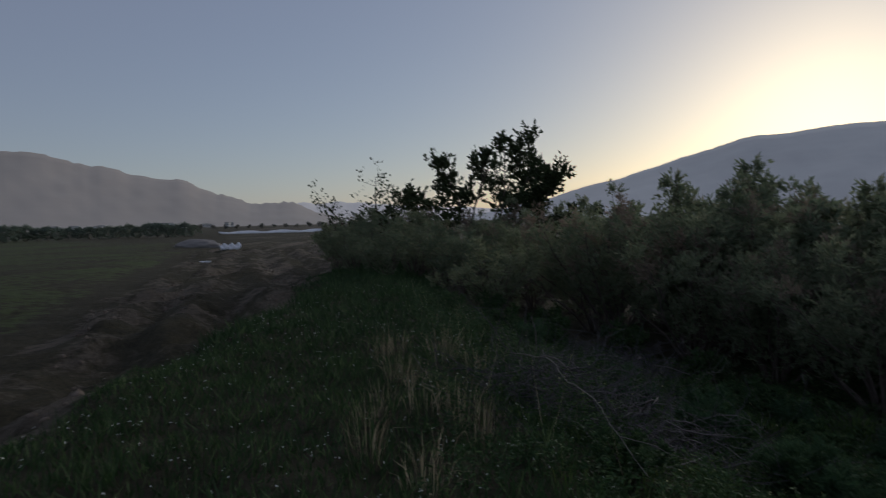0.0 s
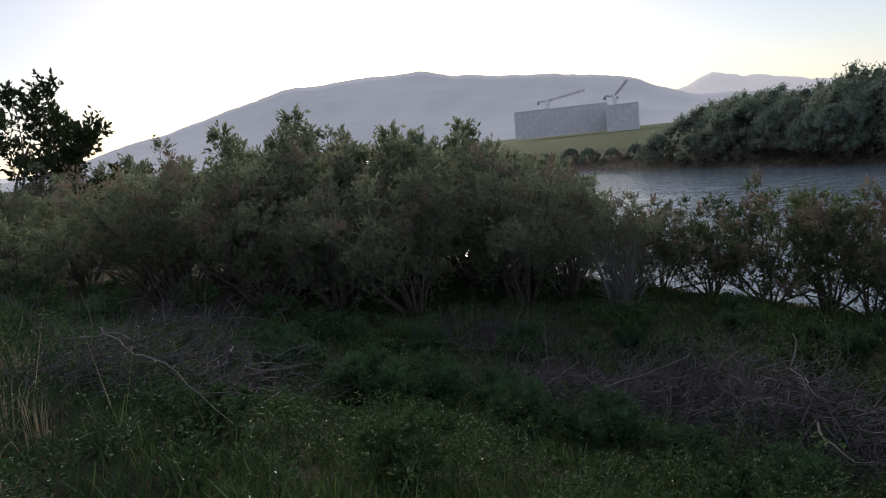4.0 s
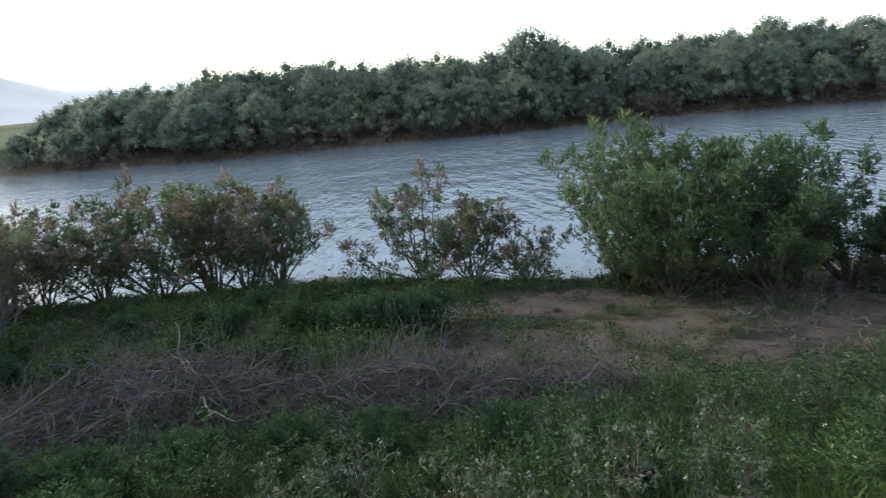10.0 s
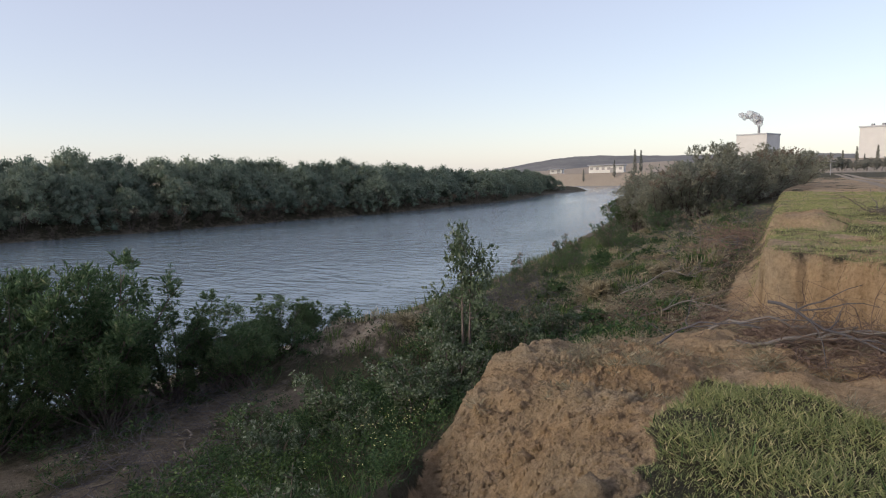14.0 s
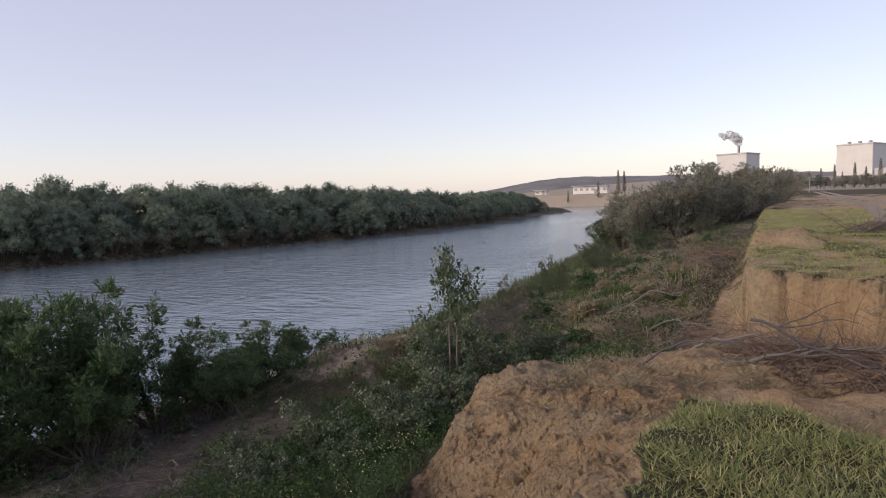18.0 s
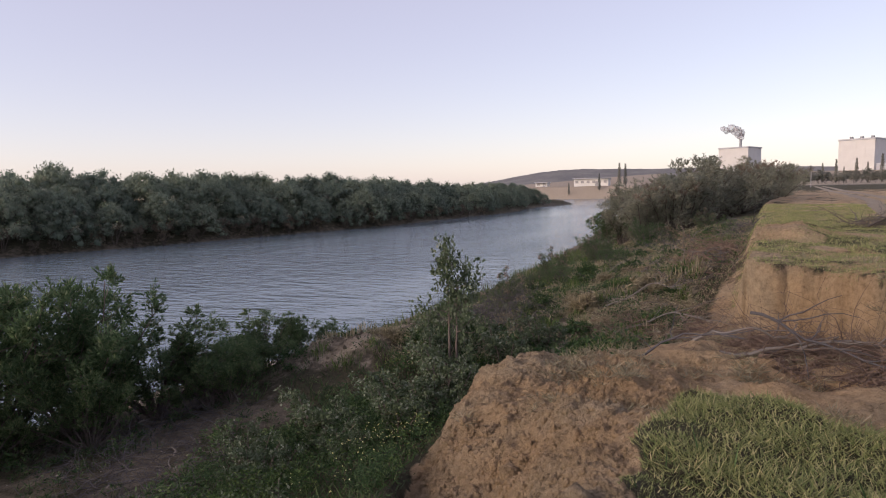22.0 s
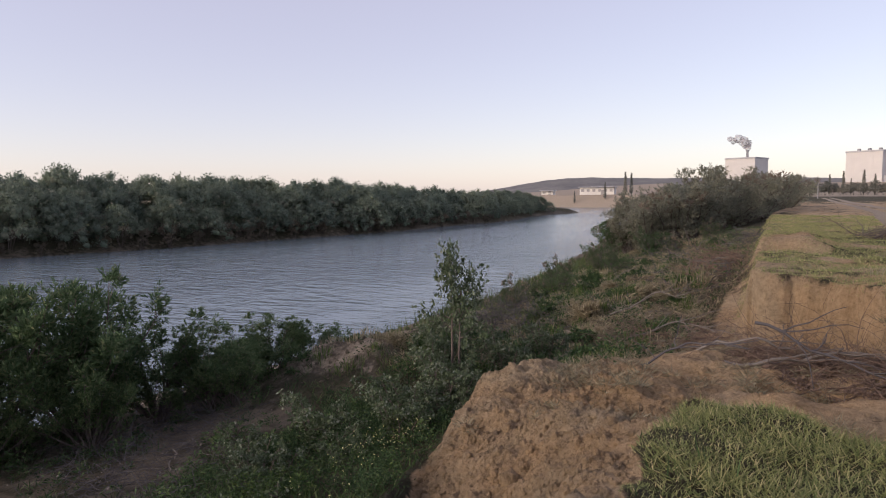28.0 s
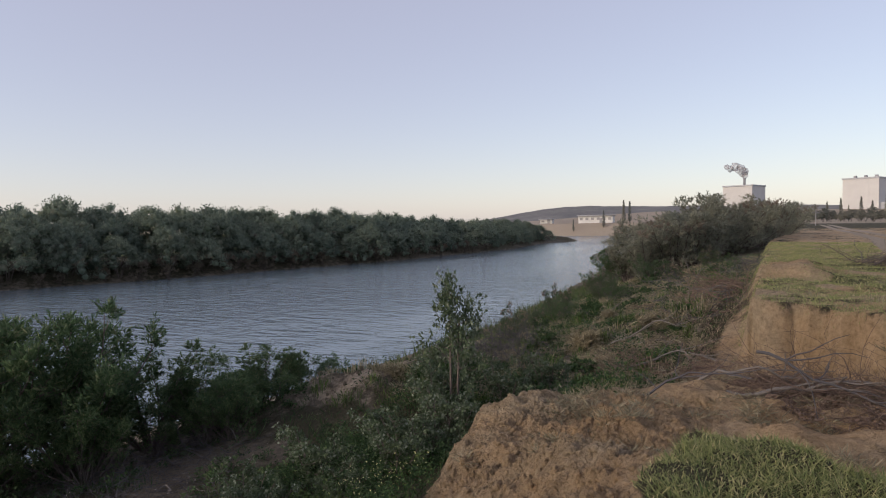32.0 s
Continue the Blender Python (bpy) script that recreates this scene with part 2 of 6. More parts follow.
    l.new(t.outputs[0], ad.inputs[2])
    l.new(ad.outputs[0], bm.inputs["Height"])
    l.new(bm.outputs[0], p.inputs["Normal"])
    return m


def water_material():
    """Murky river water under a light breeze: gloss over brown, ripples across the wind."""
    m, n, l, p = shader("river_water")
    p.inputs["Base Color"].default_value = (0.175, 0.226, 0.25, 1)
    p.inputs["Roughness"].default_value, p.inputs["IOR"].default_value = 0.1, 1.33
    a = noise_tex(n, l, 1.0, 3, 0.45, (0.7, 1.9, 1))
    b = noise_tex(n, l, 1.0, 3, 0.5, (2.6, 5.0, 1))
    calm = noise_tex(n, l, 1.0, 4, 0.55, (0.07, 0.016, 1))
    ad = n.new("ShaderNodeMath")
    ad.operation = "MULTIPLY_ADD"
    l.new(b.outputs[0], ad.inputs[0])
    ad.inputs[1].default_value = 0.3
    l.new(a.outputs[0], ad.inputs[2])
    mu = n.new("ShaderNodeMath")
    mu.operation = "MULTIPLY"
    r = ramp(n, ((0.36, (0.2, 0.2, 0.2)), (0.62, (1, 1, 1))))
    l.new(calm.outputs[0], r.inputs[0])
    l.new(ad.outputs[0], mu.inputs[0])
    l.new(r.outputs[0], mu.inputs[1])
    bm = n.new("ShaderNodeBump")
    bm.inputs["Strength"].default_value, bm.inputs["Distance"].default_value = 1.0, 0.25
    wind = n.new("ShaderNodeAttribute")
    wind.attribute_name = "wind"
    lee = n.new("ShaderNodeMath")
    lee.operation = "MULTIPLY"
    l.new(mu.outputs[0], lee.inputs[0])
    l.new(wind.outputs["Fac"], lee.inputs[1])
    l.new(lee.outputs[0], bm.inputs["Height"])
    l.new(bm.outputs[0], p.inputs["Normal"])
    return m


GROUND, WATER = ground_material(), water_material()
# ridge colours hold the evening haze, and emit a little of it
RIDGE = painted_haze_mat("hazy_ridge", (0.18, 0.185, 0.205), (0.22, 0.225, 0.245), 0.002, 0.7)
WARM_RIDGE = painted_haze_mat("brown_hazy_ridge", (0.19, 0.17, 0.158), (0.225, 0.2, 0.185), 0.002, 0.62)
FAR_RIDGE = painted_haze_mat("far_hazy_ridge", (0.36, 0.34, 0.34), (0.42, 0.39, 0.38), 0.002, 0.7)
HILL = surface("scrubby_hill", ((0.35, (0.10, 0.10, 0.10)), (0.6, (0.2, 0.19, 0.17))), 0.02, 1.0)
CLADDING = surface("pale_metal_cladding", ((0.3, (0.5, 0.48, 0.46)), (0.7, (0.6, 0.58, 0.55))), 0.2, 0.6)
CLADDING_DARK = surface("grey_metal_cladding", ((0.3, (0.36, 0.36, 0.38)), (0.7, (0.44, 0.44, 0.45))), 0.2, 0.6)
CONCRETE = surface("raw_concrete", ((0.3, (0.28, 0.27, 0.27)), (0.7, (0.4, 0.38, 0.37))), 0.3, 0.9)
PLASTER = surface("white_plaster", ((0.3, (0.6, 0.58, 0.54)), (0.7, (0.75, 0.73, 0.69))), 0.5, 0.9)
STEEL = surface("dull_steel", ((0.3, (0.2, 0.2, 0.21)), (0.7, (0.3, 0.3, 0.31))), 3, 0.6, metal=0.5)
PLASTIC = surface("white_plastic_sheet", ((0.3, (0.62, 0.64, 0.66)), (0.7, (0.8, 0.8, 0.8))), 0.8, 0.35)
GRAVEL = surface("grey_gravel", ((0.3, (0.16, 0.15, 0.14)), (0.7, (0.28, 0.26, 0.24))), 6, 0.95, 0.5, 20)
DARKGAP = surface("dark_opening", ((0.3, (0.05, 0.05, 0.055)), (0.7, (0.08, 0.08, 0.085))), 1, 0.6)
DIRTCLOD = surface("brown_clod", ((0.3, (0.08, 0.06, 0.045)), (0.7, (0.19, 0.15, 0.11))), 9, 0.95, island=0.2)
PALESTONE = surface("pale_stone", ((0.3, (0.18, 0.15, 0.12)), (0.7, (0.3, 0.26, 0.22))), 9, 0.95)


def smoke_material():
    m, n, l, p = shader("grey_smoke")
    p.inputs["Base Color"].default_value, p.inputs["Roughness"].default_value = (0.42, 0.4, 0.42, 1), 1.0
    t = noise_tex(n, l, 0.35, 5, 0.6)
    r = ramp(n, ((0.3, (0.08, 0.08, 0.08)), (0.7, (0.7, 0.7, 0.7))))
    l.new(t.outputs[0], r.inputs[0])
    l.new(r.outputs[0], p.inputs["Alpha"])
    return m


SMOKE = smoke_material()
# concrete and bays lightened: haze before the building site is in the colour
HAZED_SHELL = surface("hazed_grey_concrete", ((0.3, (0.68, 0.68, 0.7)), (0.7, (0.75, 0.74, 0.76))), 0.1, 0.95)
HAZED_GREY = surface("hazed_far_grey", ((0.3, (0.6, 0.6, 0.62)), (0.7, (0.66, 0.65, 0.67))), 0.1, 0.95)


# ---- mesh helpers ----
def mesh_of(name, verts, faces, material, smooth=False):
    me = bpy.data.meshes.new(name)
    verts = np.asarray(verts, dtype=np.float32)
    if isinstance(faces, np.ndarray):
        k = faces.shape[1]
        me.vertices.add(len(verts))
        me.vertices.foreach_set("co", verts.ravel())
        me.loops.add(faces.size)
        me.loops.foreach_set("vertex_index", faces.astype(np.int32).ravel())
        me.polygons.add(len(faces))
        me.polygons.foreach_set("loop_start", np.arange(0, faces.size, k, dtype=np.int32))
        me.update(calc_edges=True)
    else:
        me.from_pydata(verts.tolist(), [], faces)
    if smooth:
        me.polygons.foreach_set("use_smooth", np.ones(len(me.polygons), dtype=bool))
    me.materials.append(material)
    return me


def part(name, me, parent, label=""):
    ob = new(name, me)
    ob.parent = parent
    return tagged(ob, label)


def part_bm(name, bm, material, parent, label=""):
    me = bpy.data.meshes.new(name)
    bm.to_mesh(me)
    bm.free()
    me.materials.append(material)
    return part(name, me, parent, label)


class Tubes:
    """Collects tapered tubes along polylines into one mesh."""

    def __init__(self, sides=5):
        self.v, self.f, self.n, self.sides = [], [], 0, sides

    def add(self, pts, r0, r1):
        pts = np.asarray(pts, float)
        k, s = len(pts), self.sides
        d = np.gradient(pts, axis=0)
        d /= np.linalg.norm(d, axis=1)[:, None] + 1e-9
        ref = np.where(np.abs(d[:, 2:3]) > 0.9, np.array([[1.0, 0, 0]]), np.array([[0, 0, 1.0]]))
        a = np.cross(d, ref)
        a /= np.linalg.norm(a, axis=1)[:, None] + 1e-9
        b = np.cross(d, a)
        r = np.linspace(r0, r1, k)[:, None, None]
        th = np.arange(s) / s * 2 * np.pi
        ring = pts[:, None] + r * (np.cos(th)[None, :, None] * a[:, None] + np.sin(th)[None, :, None] * b[:, None])
        self.v.append(ring.reshape(-1, 3))
        i, j = np.meshgrid(np.arange(k - 1), np.arange(s), indexing="ij")
        j2 = (j + 1) % s
        self.f.append(self.n + np.stack([i * s + j, i * s + j2, (i + 1) * s + j2, (i + 1) * s + j], -1).reshape(-1, 4))
        self.n += k * s

    def mesh(self, name, material):
        return mesh_of(name, np.concatenate(self.v), np.concatenate(self.f), material, True)


GOLD = (1 + 5 ** 0.5) / 2
ICO_V = np.array([(-1, GOLD, 0), (1, GOLD, 0), (-1, -GOLD, 0), (1, -GOLD, 0), (0, -1, GOLD), (0, 1, GOLD), (0, -1, -GOLD), (0, 1, -GOLD), (GOLD, 0, -1), (GOLD, 0, 1), (-GOLD, 0, -1), (-GOLD, 0, 1)]) / 1.9
ICO_F = np.array([(0, 11, 5), (0, 5, 1), (0, 1, 7), (0, 7, 10), (0, 10, 11), (1, 5, 9), (5, 11, 4), (11, 10, 2), (10, 7, 6), (7, 1, 8), (3, 9, 4), (3, 4, 2), (3, 2, 6), (3, 6, 8), (3, 8, 9), (4, 9, 5), (2, 4, 11), (6, 2, 10), (8, 6, 7), (9, 8, 1)])


def curve_line(rng, start, way, length, bend=0.25, lift=0.1, k=5):
    """A wandering polyline: it starts along way and drifts; lift turns it up (or down)."""
    p, d = np.array(start, float), np.array(way, float)
    d /= np.linalg.norm(d)
    pts = [p.copy()]
    for _ in range(k - 1):
        d = d + rng.normal(0, bend, 3) / k ** 0.5 + np.array([0, 0, lift / k])
        d /= np.linalg.norm(d)
        p = p + d * length / (k - 1)
        pts.append(p.copy())
    return np.array(pts)


def leaf_mesh(name, centres, ways, length, width, rng, material, shape=0.35):
    """Lance-shaped leaves (one kite each) at the centres, pointing along ways."""
    n = len(centres)
    d = ways / (np.linalg.norm(ways, axis=1)[:, None] + 1e-9)
    s = np.cross(d, rng.normal(size=(n, 3)))
    s /= np.linalg.norm(s, axis=1)[:, None] + 1e-9
    ln, w = (length * rng.uniform(0.6, 1.4, n))[:, None], (width * rng.uniform(0.6, 1.4, n))[:, None]
    v = np.stack([centres, centres + d * ln * shape + s * w / 2, centres + d * ln, centres + d * ln * shape - s * w / 2], 1)
    return mesh_of(name, v.reshape(-1, 3), np.arange(4 * n).reshape(n, 4), material)


def grow(rng, height, spread, stems, boughs, twigs, leaves, upright=0.5, low=0.15, leaf_spread=0.16, sides=5):
    """A many-stemmed shrub or a tree: stems, boughs, twigs; returns tubes, leaf places and leaf directions."""
    tubes, at, ways = Tubes(sides), [], []
    for i in range(stems):
        a = 2 * np.pi * (i + rng.uniform(-0.3, 0.3)) / stems
        lean = rng.uniform(0.15, 1.0) * spread
        h = height * rng.uniform(0.6, 0.97) * (1 - 0.25 * min(1, lean / spread) ** 2)
        way = np.array([np.cos(a) * lean, np.sin(a) * lean, h * 0.95])
        stem = curve_line(rng, (np.cos(a) * 0.08, np.sin(a) * 0.08, -0.12), way, np.linalg.norm(way) * 0.92, 0.22, upright * 0.5, 8)
        tubes.add(stem, 0.012 * height + 0.008 * min(1, height / 2.5) ** 2, 0.002 + 0.004 * min(1, height / 2))
        for j in range(boughs):
            u = low + (1 - low) * (j + rng.uniform(0, 1)) / boughs
            q = u * (len(stem) - 1)
            i0 = min(int(q), len(stem) - 2)
            base = stem[i0] + (stem[i0 + 1] - stem[i0]) * (q - i0)
            b = rng.uniform(0, 2 * np.pi)
            out = np.array([np.cos(b), np.sin(b), rng.uniform(0.1, 0.9)]) + 0.35 * np.array([np.cos(a), np.sin(a), 0])
            bough = curve_line(rng, base, out, height * rng.uniform(0.14, 0.30) * (1.15 - 0.55 * u), 0.35, upright * 0.5, 5)
            tubes.add(bough, 0.005 + 0.003 * height * (1 - u), 0.003)
            for _ in range(twigs):
                c = bough[rng.integers(1, 5)]
                t = rng.normal(0, 0.8, 3) + (bough[-1] - bough[0]) * 1.2 + np.array([0, 0, 0.35])
                twig = curve_line(rng, c, t, height * rng.uniform(0.05, 0.12), 0.4, -0.1, 4)
                k = rng.uniform(0, 3, leaves)
                i1 = np.minimum(k.astype(int), 2)
                p = twig[i1] + (twig[i1 + 1] - twig[i1]) * (k - i1)[:, None]
                at.append(p + np.clip(rng.normal(0, 1, (leaves, 3)), -1.3, 1.3) * leaf_spread * height * 0.12)
                ways.append((twig[-1] - twig[0])[None] * 6 + rng.normal(0, 0.75, (leaves, 3)))
    return tubes, np.concatenate(at), np.concatenate(ways)


def plant(name, seed, material, leaf, bark=None, **kw):
    """One shrub or tree as a thing with a trunk and a crown; copied from then on."""
    rng = np.random.default_rng(seed)
    tubes, at, ways = grow(rng, **kw)
    root = new(name)
    part("trunk", tubes.mesh("trunk", bark or BARK), root)
    part("crown", leaf_mesh("crown", at, ways, leaf[0], leaf[1], rng, material), root)
    return root


def clump_core(rng, centre, size):
    """The close inner growth of a leafy clump: a small jagged lump that the sprays hide."""
    v = ICO_V * rng.uniform(0.55, 1.1, (12, 1)) * size + centre
    return v, ICO_F


def joined_mesh(name, pieces, material):
    """One mesh from several (vertices, faces) arrays, triangles and quads alike."""
    me = bpy.data.meshes.new(name)
    verts = np.concatenate([v for v, _ in pieces]).astype(np.float32)
    loops, starts, at, first = [], [], 0, 0
    for v, f in pieces:
        loops.append((f + first).ravel())
        starts.append(at + np.arange(0, f.size, f.shape[1]))
        at, first = at + f.size, first + len(v)
    loops, starts = np.concatenate(loops).astype(np.int32), np.concatenate(starts).astype(np.int32)
    me.vertices.add(len(verts))
    me.vertices.foreach_set("co", verts.ravel())
    me.loops.add(len(loops))
    me.loops.foreach_set("vertex_index", loops)
    me.polygons.add(len(starts))
    me.polygons.foreach_set("loop_start", starts)
    me.update(calc_edges=True)
    me.materials.append(material)
    return me


def kites(centres, ways, length, width, rng, shape=0.45):
    n = len(centres)
    d = ways / (np.linalg.norm(ways, axis=1)[:, None] + 1e-9)
    s = np.cross(d, rng.normal(size=(n, 3)))
    s /= np.linalg.norm(s, axis=1)[:, None] + 1e-9
    ln, w = (length * rng.uniform(0.6, 1.4, n))[:, None], (width * rng.uniform(0.6, 1.4, n))[:, None]
    v = np.stack([centres, centres + d * ln * shape + s * w / 2, centres + d * ln, centres + d * ln * shape - s * w / 2], 1)
    return v.reshape(-1, 3), np.arange(4 * n).reshape(n, 4)


def mass_plant(name, seed, material, leaf, height, spread, lobes, leaves, low=0.3, bark=None, lobe=(0.1, 0.16), blossom=None, share=0.2, stem_count=7, core=0.5, up=0.7, bough=0.22, stem_width=0.009, even=0.72):
    """A shrub or tree: leaning stems fork into boughs that carry tufted clumps of leafy sprays, with gaps between them."""
    rng = np.random.default_rng(seed)
    tubes, sets = Tubes(4), {"crown": [], "blossom": []}
    each = max(2, round(lobes / stem_count))
    for i in range(stem_count):
        a = 2 * np.pi * (i + rng.uniform(-0.35, 0.35)) / stem_count
        q = rng.uniform(0, 1) ** 0.6 * 0.9 if i else 0.1
        tall = height * (1 - 0.4 * q ** 2) * rng.uniform(even, 1.0 if i else 1.02)
        way = np.array([np.cos(a) * spread * q, np.sin(a) * spread * q, tall])
        stem = curve_line(rng, (np.cos(a) * 0.03 * height, np.sin(a) * 0.03 * height, -0.1), way, np.linalg.norm(way) * 0.93, 0.35, 0.1, 9)
        tubes.add(stem, stem_width * height + 0.004, 0.004)
        for j in range(each):
            u = low + (1 - low) * ((j + rng.uniform(0.2, 1.0)) / each) ** 0.8
            k = u * 8
            i0 = min(int(k), 7)
            base = stem[i0] + (stem[i0 + 1] - stem[i0]) * min(1, k - i0)
            size = height * rng.uniform(*lobe) * (1.12 - 0.35 * u)
            b = a + rng.normal(0, 1.1)
            out = np.array([np.cos(b), np.sin(b), rng.uniform(0.15, 0.9)])
            reach = height * bough * rng.uniform(0.35, 1.0) * (1.15 - 0.75 * u) if j < each - 1 else 0.02 * height
            limb = curve_line(rng, base - out * 0.01, out, reach, 0.4, 0.5, 5)
            tubes.add(limb, 0.0035 * height, 0.0025)
            c = limb[-1]
            c[2] = max(c[2], size * 0.55)
            pieces = sets["blossom" if blossom and u > 0.62 and rng.uniform() < share else "crown"]
            if core:
                pieces.append(clump_core(rng, c, size * core))
            # sprays: short leafy shoots that fan out and up from the clump
            m = max(4, leaves // 11)
            d = rng.normal(size=(m, 3)) + np.array([0, 0, up * 0.5]) + out * 0.3
            d /= np.linalg.norm(d, axis=1)[:, None]
            ln = size * rng.uniform(0.55, 1.25, m)
            t = rng.uniform(0.25, 1.0, (m, 11)) ** 0.75
            rise = np.array([0, 0, 0.25 * up])
            p = c + (d[:, None] * t[..., None] + rise * t[..., None] ** 2) * ln[:, None, None] + rng.normal(0, 0.055, (m, 11, 3)) * size
            w = d[:, None] + rise + rng.normal(0, 0.55, (m, 11, 3))
            pieces.append(kites(p.reshape(-1, 3), w.reshape(-1, 3), leaf[0], leaf[1], rng))
    root = new(name)
    part("trunk", tubes.mesh("trunk", bark or BARK), root)
    for key, mat, label in (("crown", material, ""), ("blossom", blossom, "dusty pink-brown blossom heads")):
        if sets[key]:
            part(key, joined_mesh(key, sets[key], mat), root, label)
    return root


def dome_plant(name, seed, material, leaf, height, spread, lobes, leaves, lobe=(0.09, 0.14), core=0.6, blossom=None, share=0.2, stem_count=6, flat=0.42):
    """A dense rounded bush or tree seen from afar: close clumps over the whole dome, on leaning stems."""
    rng = np.random.default_rng(seed)
    tubes, sets, tips = Tubes(3), {"crown": [], "blossom": []}, []
    for i in range(stem_count):
        a = 2 * np.pi * (i + rng.uniform(-0.3, 0.3)) / stem_count
        way = np.array([np.cos(a) * spread * 0.5, np.sin(a) * spread * 0.5, height * 0.75])
        stem = curve_line(rng, (np.cos(a) * 0.03 * height, np.sin(a) * 0.03 * height, -0.1), way, np.linalg.norm(way), 0.3, 0.1, 7)
        tubes.add(stem, 0.008 * height, 0.01)
        tips.append(stem[2:])
    joints, turns = np.concatenate(tips), rng.uniform(0, 2 * np.pi)
    bulge = rng.uniform(0, 2 * np.pi, 4)
    for i in range(lobes):
        # spread evenly over the dome by the golden angle
        a, v = turns + i * 2.39996 + rng.normal(0, 0.25), (i + 0.5) / lobes
        q = v ** 0.55 * (1 + 0.14 * np.sin(2 * a + bulge[0]) + 0.08 * np.sin(5 * a + bulge[1]))
        size = height * rng.uniform(*lobe)
        skirt = max(0.0, v - 0.62) / 0.38
        top = height * (1 - flat * min(q, 1) ** 2) * (1 + 0.07 * np.sin(3 * a + bulge[2]) + rng.normal(0, 0.025)) - size
        c = np.array([np.cos(a) * spread * q, np.sin(a) * spread * q, max(size * 0.7, top * (1 - rng.uniform(0.15, 1.0) * skirt))])
        base = joints[int(np.argmin(np.linalg.norm(joints - c, axis=1)))]
        tubes.add(np.array([base, (base + c) / 2 + rng.normal(0, 0.05, 3), c]), 0.003 * height, 0.004)
        pieces = sets["blossom" if blossom and rng.uniform() < share else "crown"]
        pieces.append(clump_core(rng, c, size * core))
        d = rng.normal(size=(leaves, 3)) + np.array([0, 0, 0.3])
        d /= np.linalg.norm(d, axis=1)[:, None]
        p = c + d * size * rng.uniform(0.35, 1.0, (leaves, 1)) * np.array([1.15, 1.15, 0.95])
        pieces.append(kites(p, d + rng.normal(0, 0.7, (leaves, 3)) + np.array([0, 0, 0.4]), leaf[0], leaf[1], rng))
    root = new(name)
    part("trunk", tubes.mesh("trunk", BARK), root)
    for key, mat, label in (("crown", material, ""), ("blossom", blossom, "dusty pink-brown blossom heads")):
        if sets[key]:
            part(key, joined_mesh(key, sets[key], mat), root, label)
    return root


def spire_plant(name, seed, material, leaf, height, radius, leaves):
    """A narrow tapering cypress: one trunk and upright sprays close round it."""
    rng = np.random.default_rng(seed)
    tubes = Tubes(5)
    tubes.add([(0, 0, -0.2), (0.03, 0, height * 0.5), (0, 0, height * 0.97)], radius * 0.16, 0.02)
    u, a = rng.uniform(0, 1, leaves) ** 1.15, rng.uniform(0, 2 * np.pi, leaves)
    r = radius * np.minimum(1, u * 9) * (1 - u) ** 0.7 * rng.uniform(0.35, 1, leaves) * (1 + 0.2 * np.sin(u * 40 + a * 2))
    at = np.stack([np.cos(a) * r, np.sin(a) * r, 0.25 + u * (height - 0.3)], -1)
    ways = np.stack([np.cos(a) * 0.35, np.sin(a) * 0.35, np.ones(leaves)], -1) + rng.normal(0, 0.15, (leaves, 3))
    root = new(name)
    part("trunk", tubes.mesh("trunk", BARK), root)
    part("crown", leaf_mesh("crown", at, ways, leaf[0], leaf[1], rng, material), root)
    return root


placed = {}


def put(kind, x, y, size, turn, label, category, group, lean=0.0, squash=1.0, z=None):
    """Stands a copy of a plant on the ground; the first one is the plant itself."""
    zz = float(ground_z(x, y)) if z is None else z
    m = pose(x, y, zz, lean, 0, turn) @ Matrix.Diagonal((size, size, size * squash, 1))
    ob = PLANTS[kind]
    if kind in placed:
        ob = copy_thing(ob, m @ placed[kind])
    else:
        ob.matrix_basis = m
        placed[kind] = Matrix.Diagonal((1 / size, 1 / size, 1 / size / squash, 1))
    return tagged(ob, label, category, group)

# ---- ground ----
NEAR_SHORE = ((-4000, 300), (-600, 90), (-225, 46), (-200, 40), (-120, 25), (-56, 15.2), (-39.5, 13.5), (-28, 12.6), (-16, 13.0), (-4.2, 15.1), (2.3, 17.5), (10.5, 18.0), (30, 21), (60, 28), (150, 70), (400, 250), (4000, 2500))
FAR_SHORE = ((-4000, 46), (-168, 46), (-158, 49), (-142, 50), (-113, 45.5), (-89, 47), (-77, 46.6), (-43, 53), (-27, 57.5), (-7, 58.5), (14, 59.8), (35, 65), (60, 72), (150, 110), (400, 300), (4000, 2600))
CREST = ((-4000, -60), (-130, -4), (-49, 0.75), (-15.6, 0.62), (-5, 0.9), (-3, 1.1), (3, 1.2), (9, 0.7), (20, -0.3), (30, -1.0), (80, -2.0), (4000, 60))
PATH_LINE = ((-200, -9.4), (-124, -7.7), (-95, -6.8), (-72, -6.8), (-51, -6.3), (-42, -5.5), (-30, -4.6), (-10, -3.6))
WATER_Z, LEVEE_Y, SPIT_Y = -3.4, -223.0, -168.0


def curve_at(points, v):
    p = np.array(points, float)
    return np.interp(v, p[:, 0], p[:, 1])


def step(a, b, v):
    t = np.clip((v - a) / (b - a), 0, 1)
    return t * t * (3 - 2 * t)


def wave_noise(x, y, scale, seed):
    """Smooth repeatable unevenness from a few rotated sines."""
    rng, out = np.random.default_rng(seed), 0
    for k in range(7):
        a, f, ph = rng.uniform(0, 6.28), rng.uniform(0.5, 2.4), rng.uniform(0, 6.28, 2)
        out = out + np.sin((x * np.cos(a) + y * np.sin(a)) * f / scale * 2.2 + ph[0]) * np.sin((y * np.cos(a) - x * np.sin(a)) * f / scale * 1.7 + ph[1])
    return out / 3.0


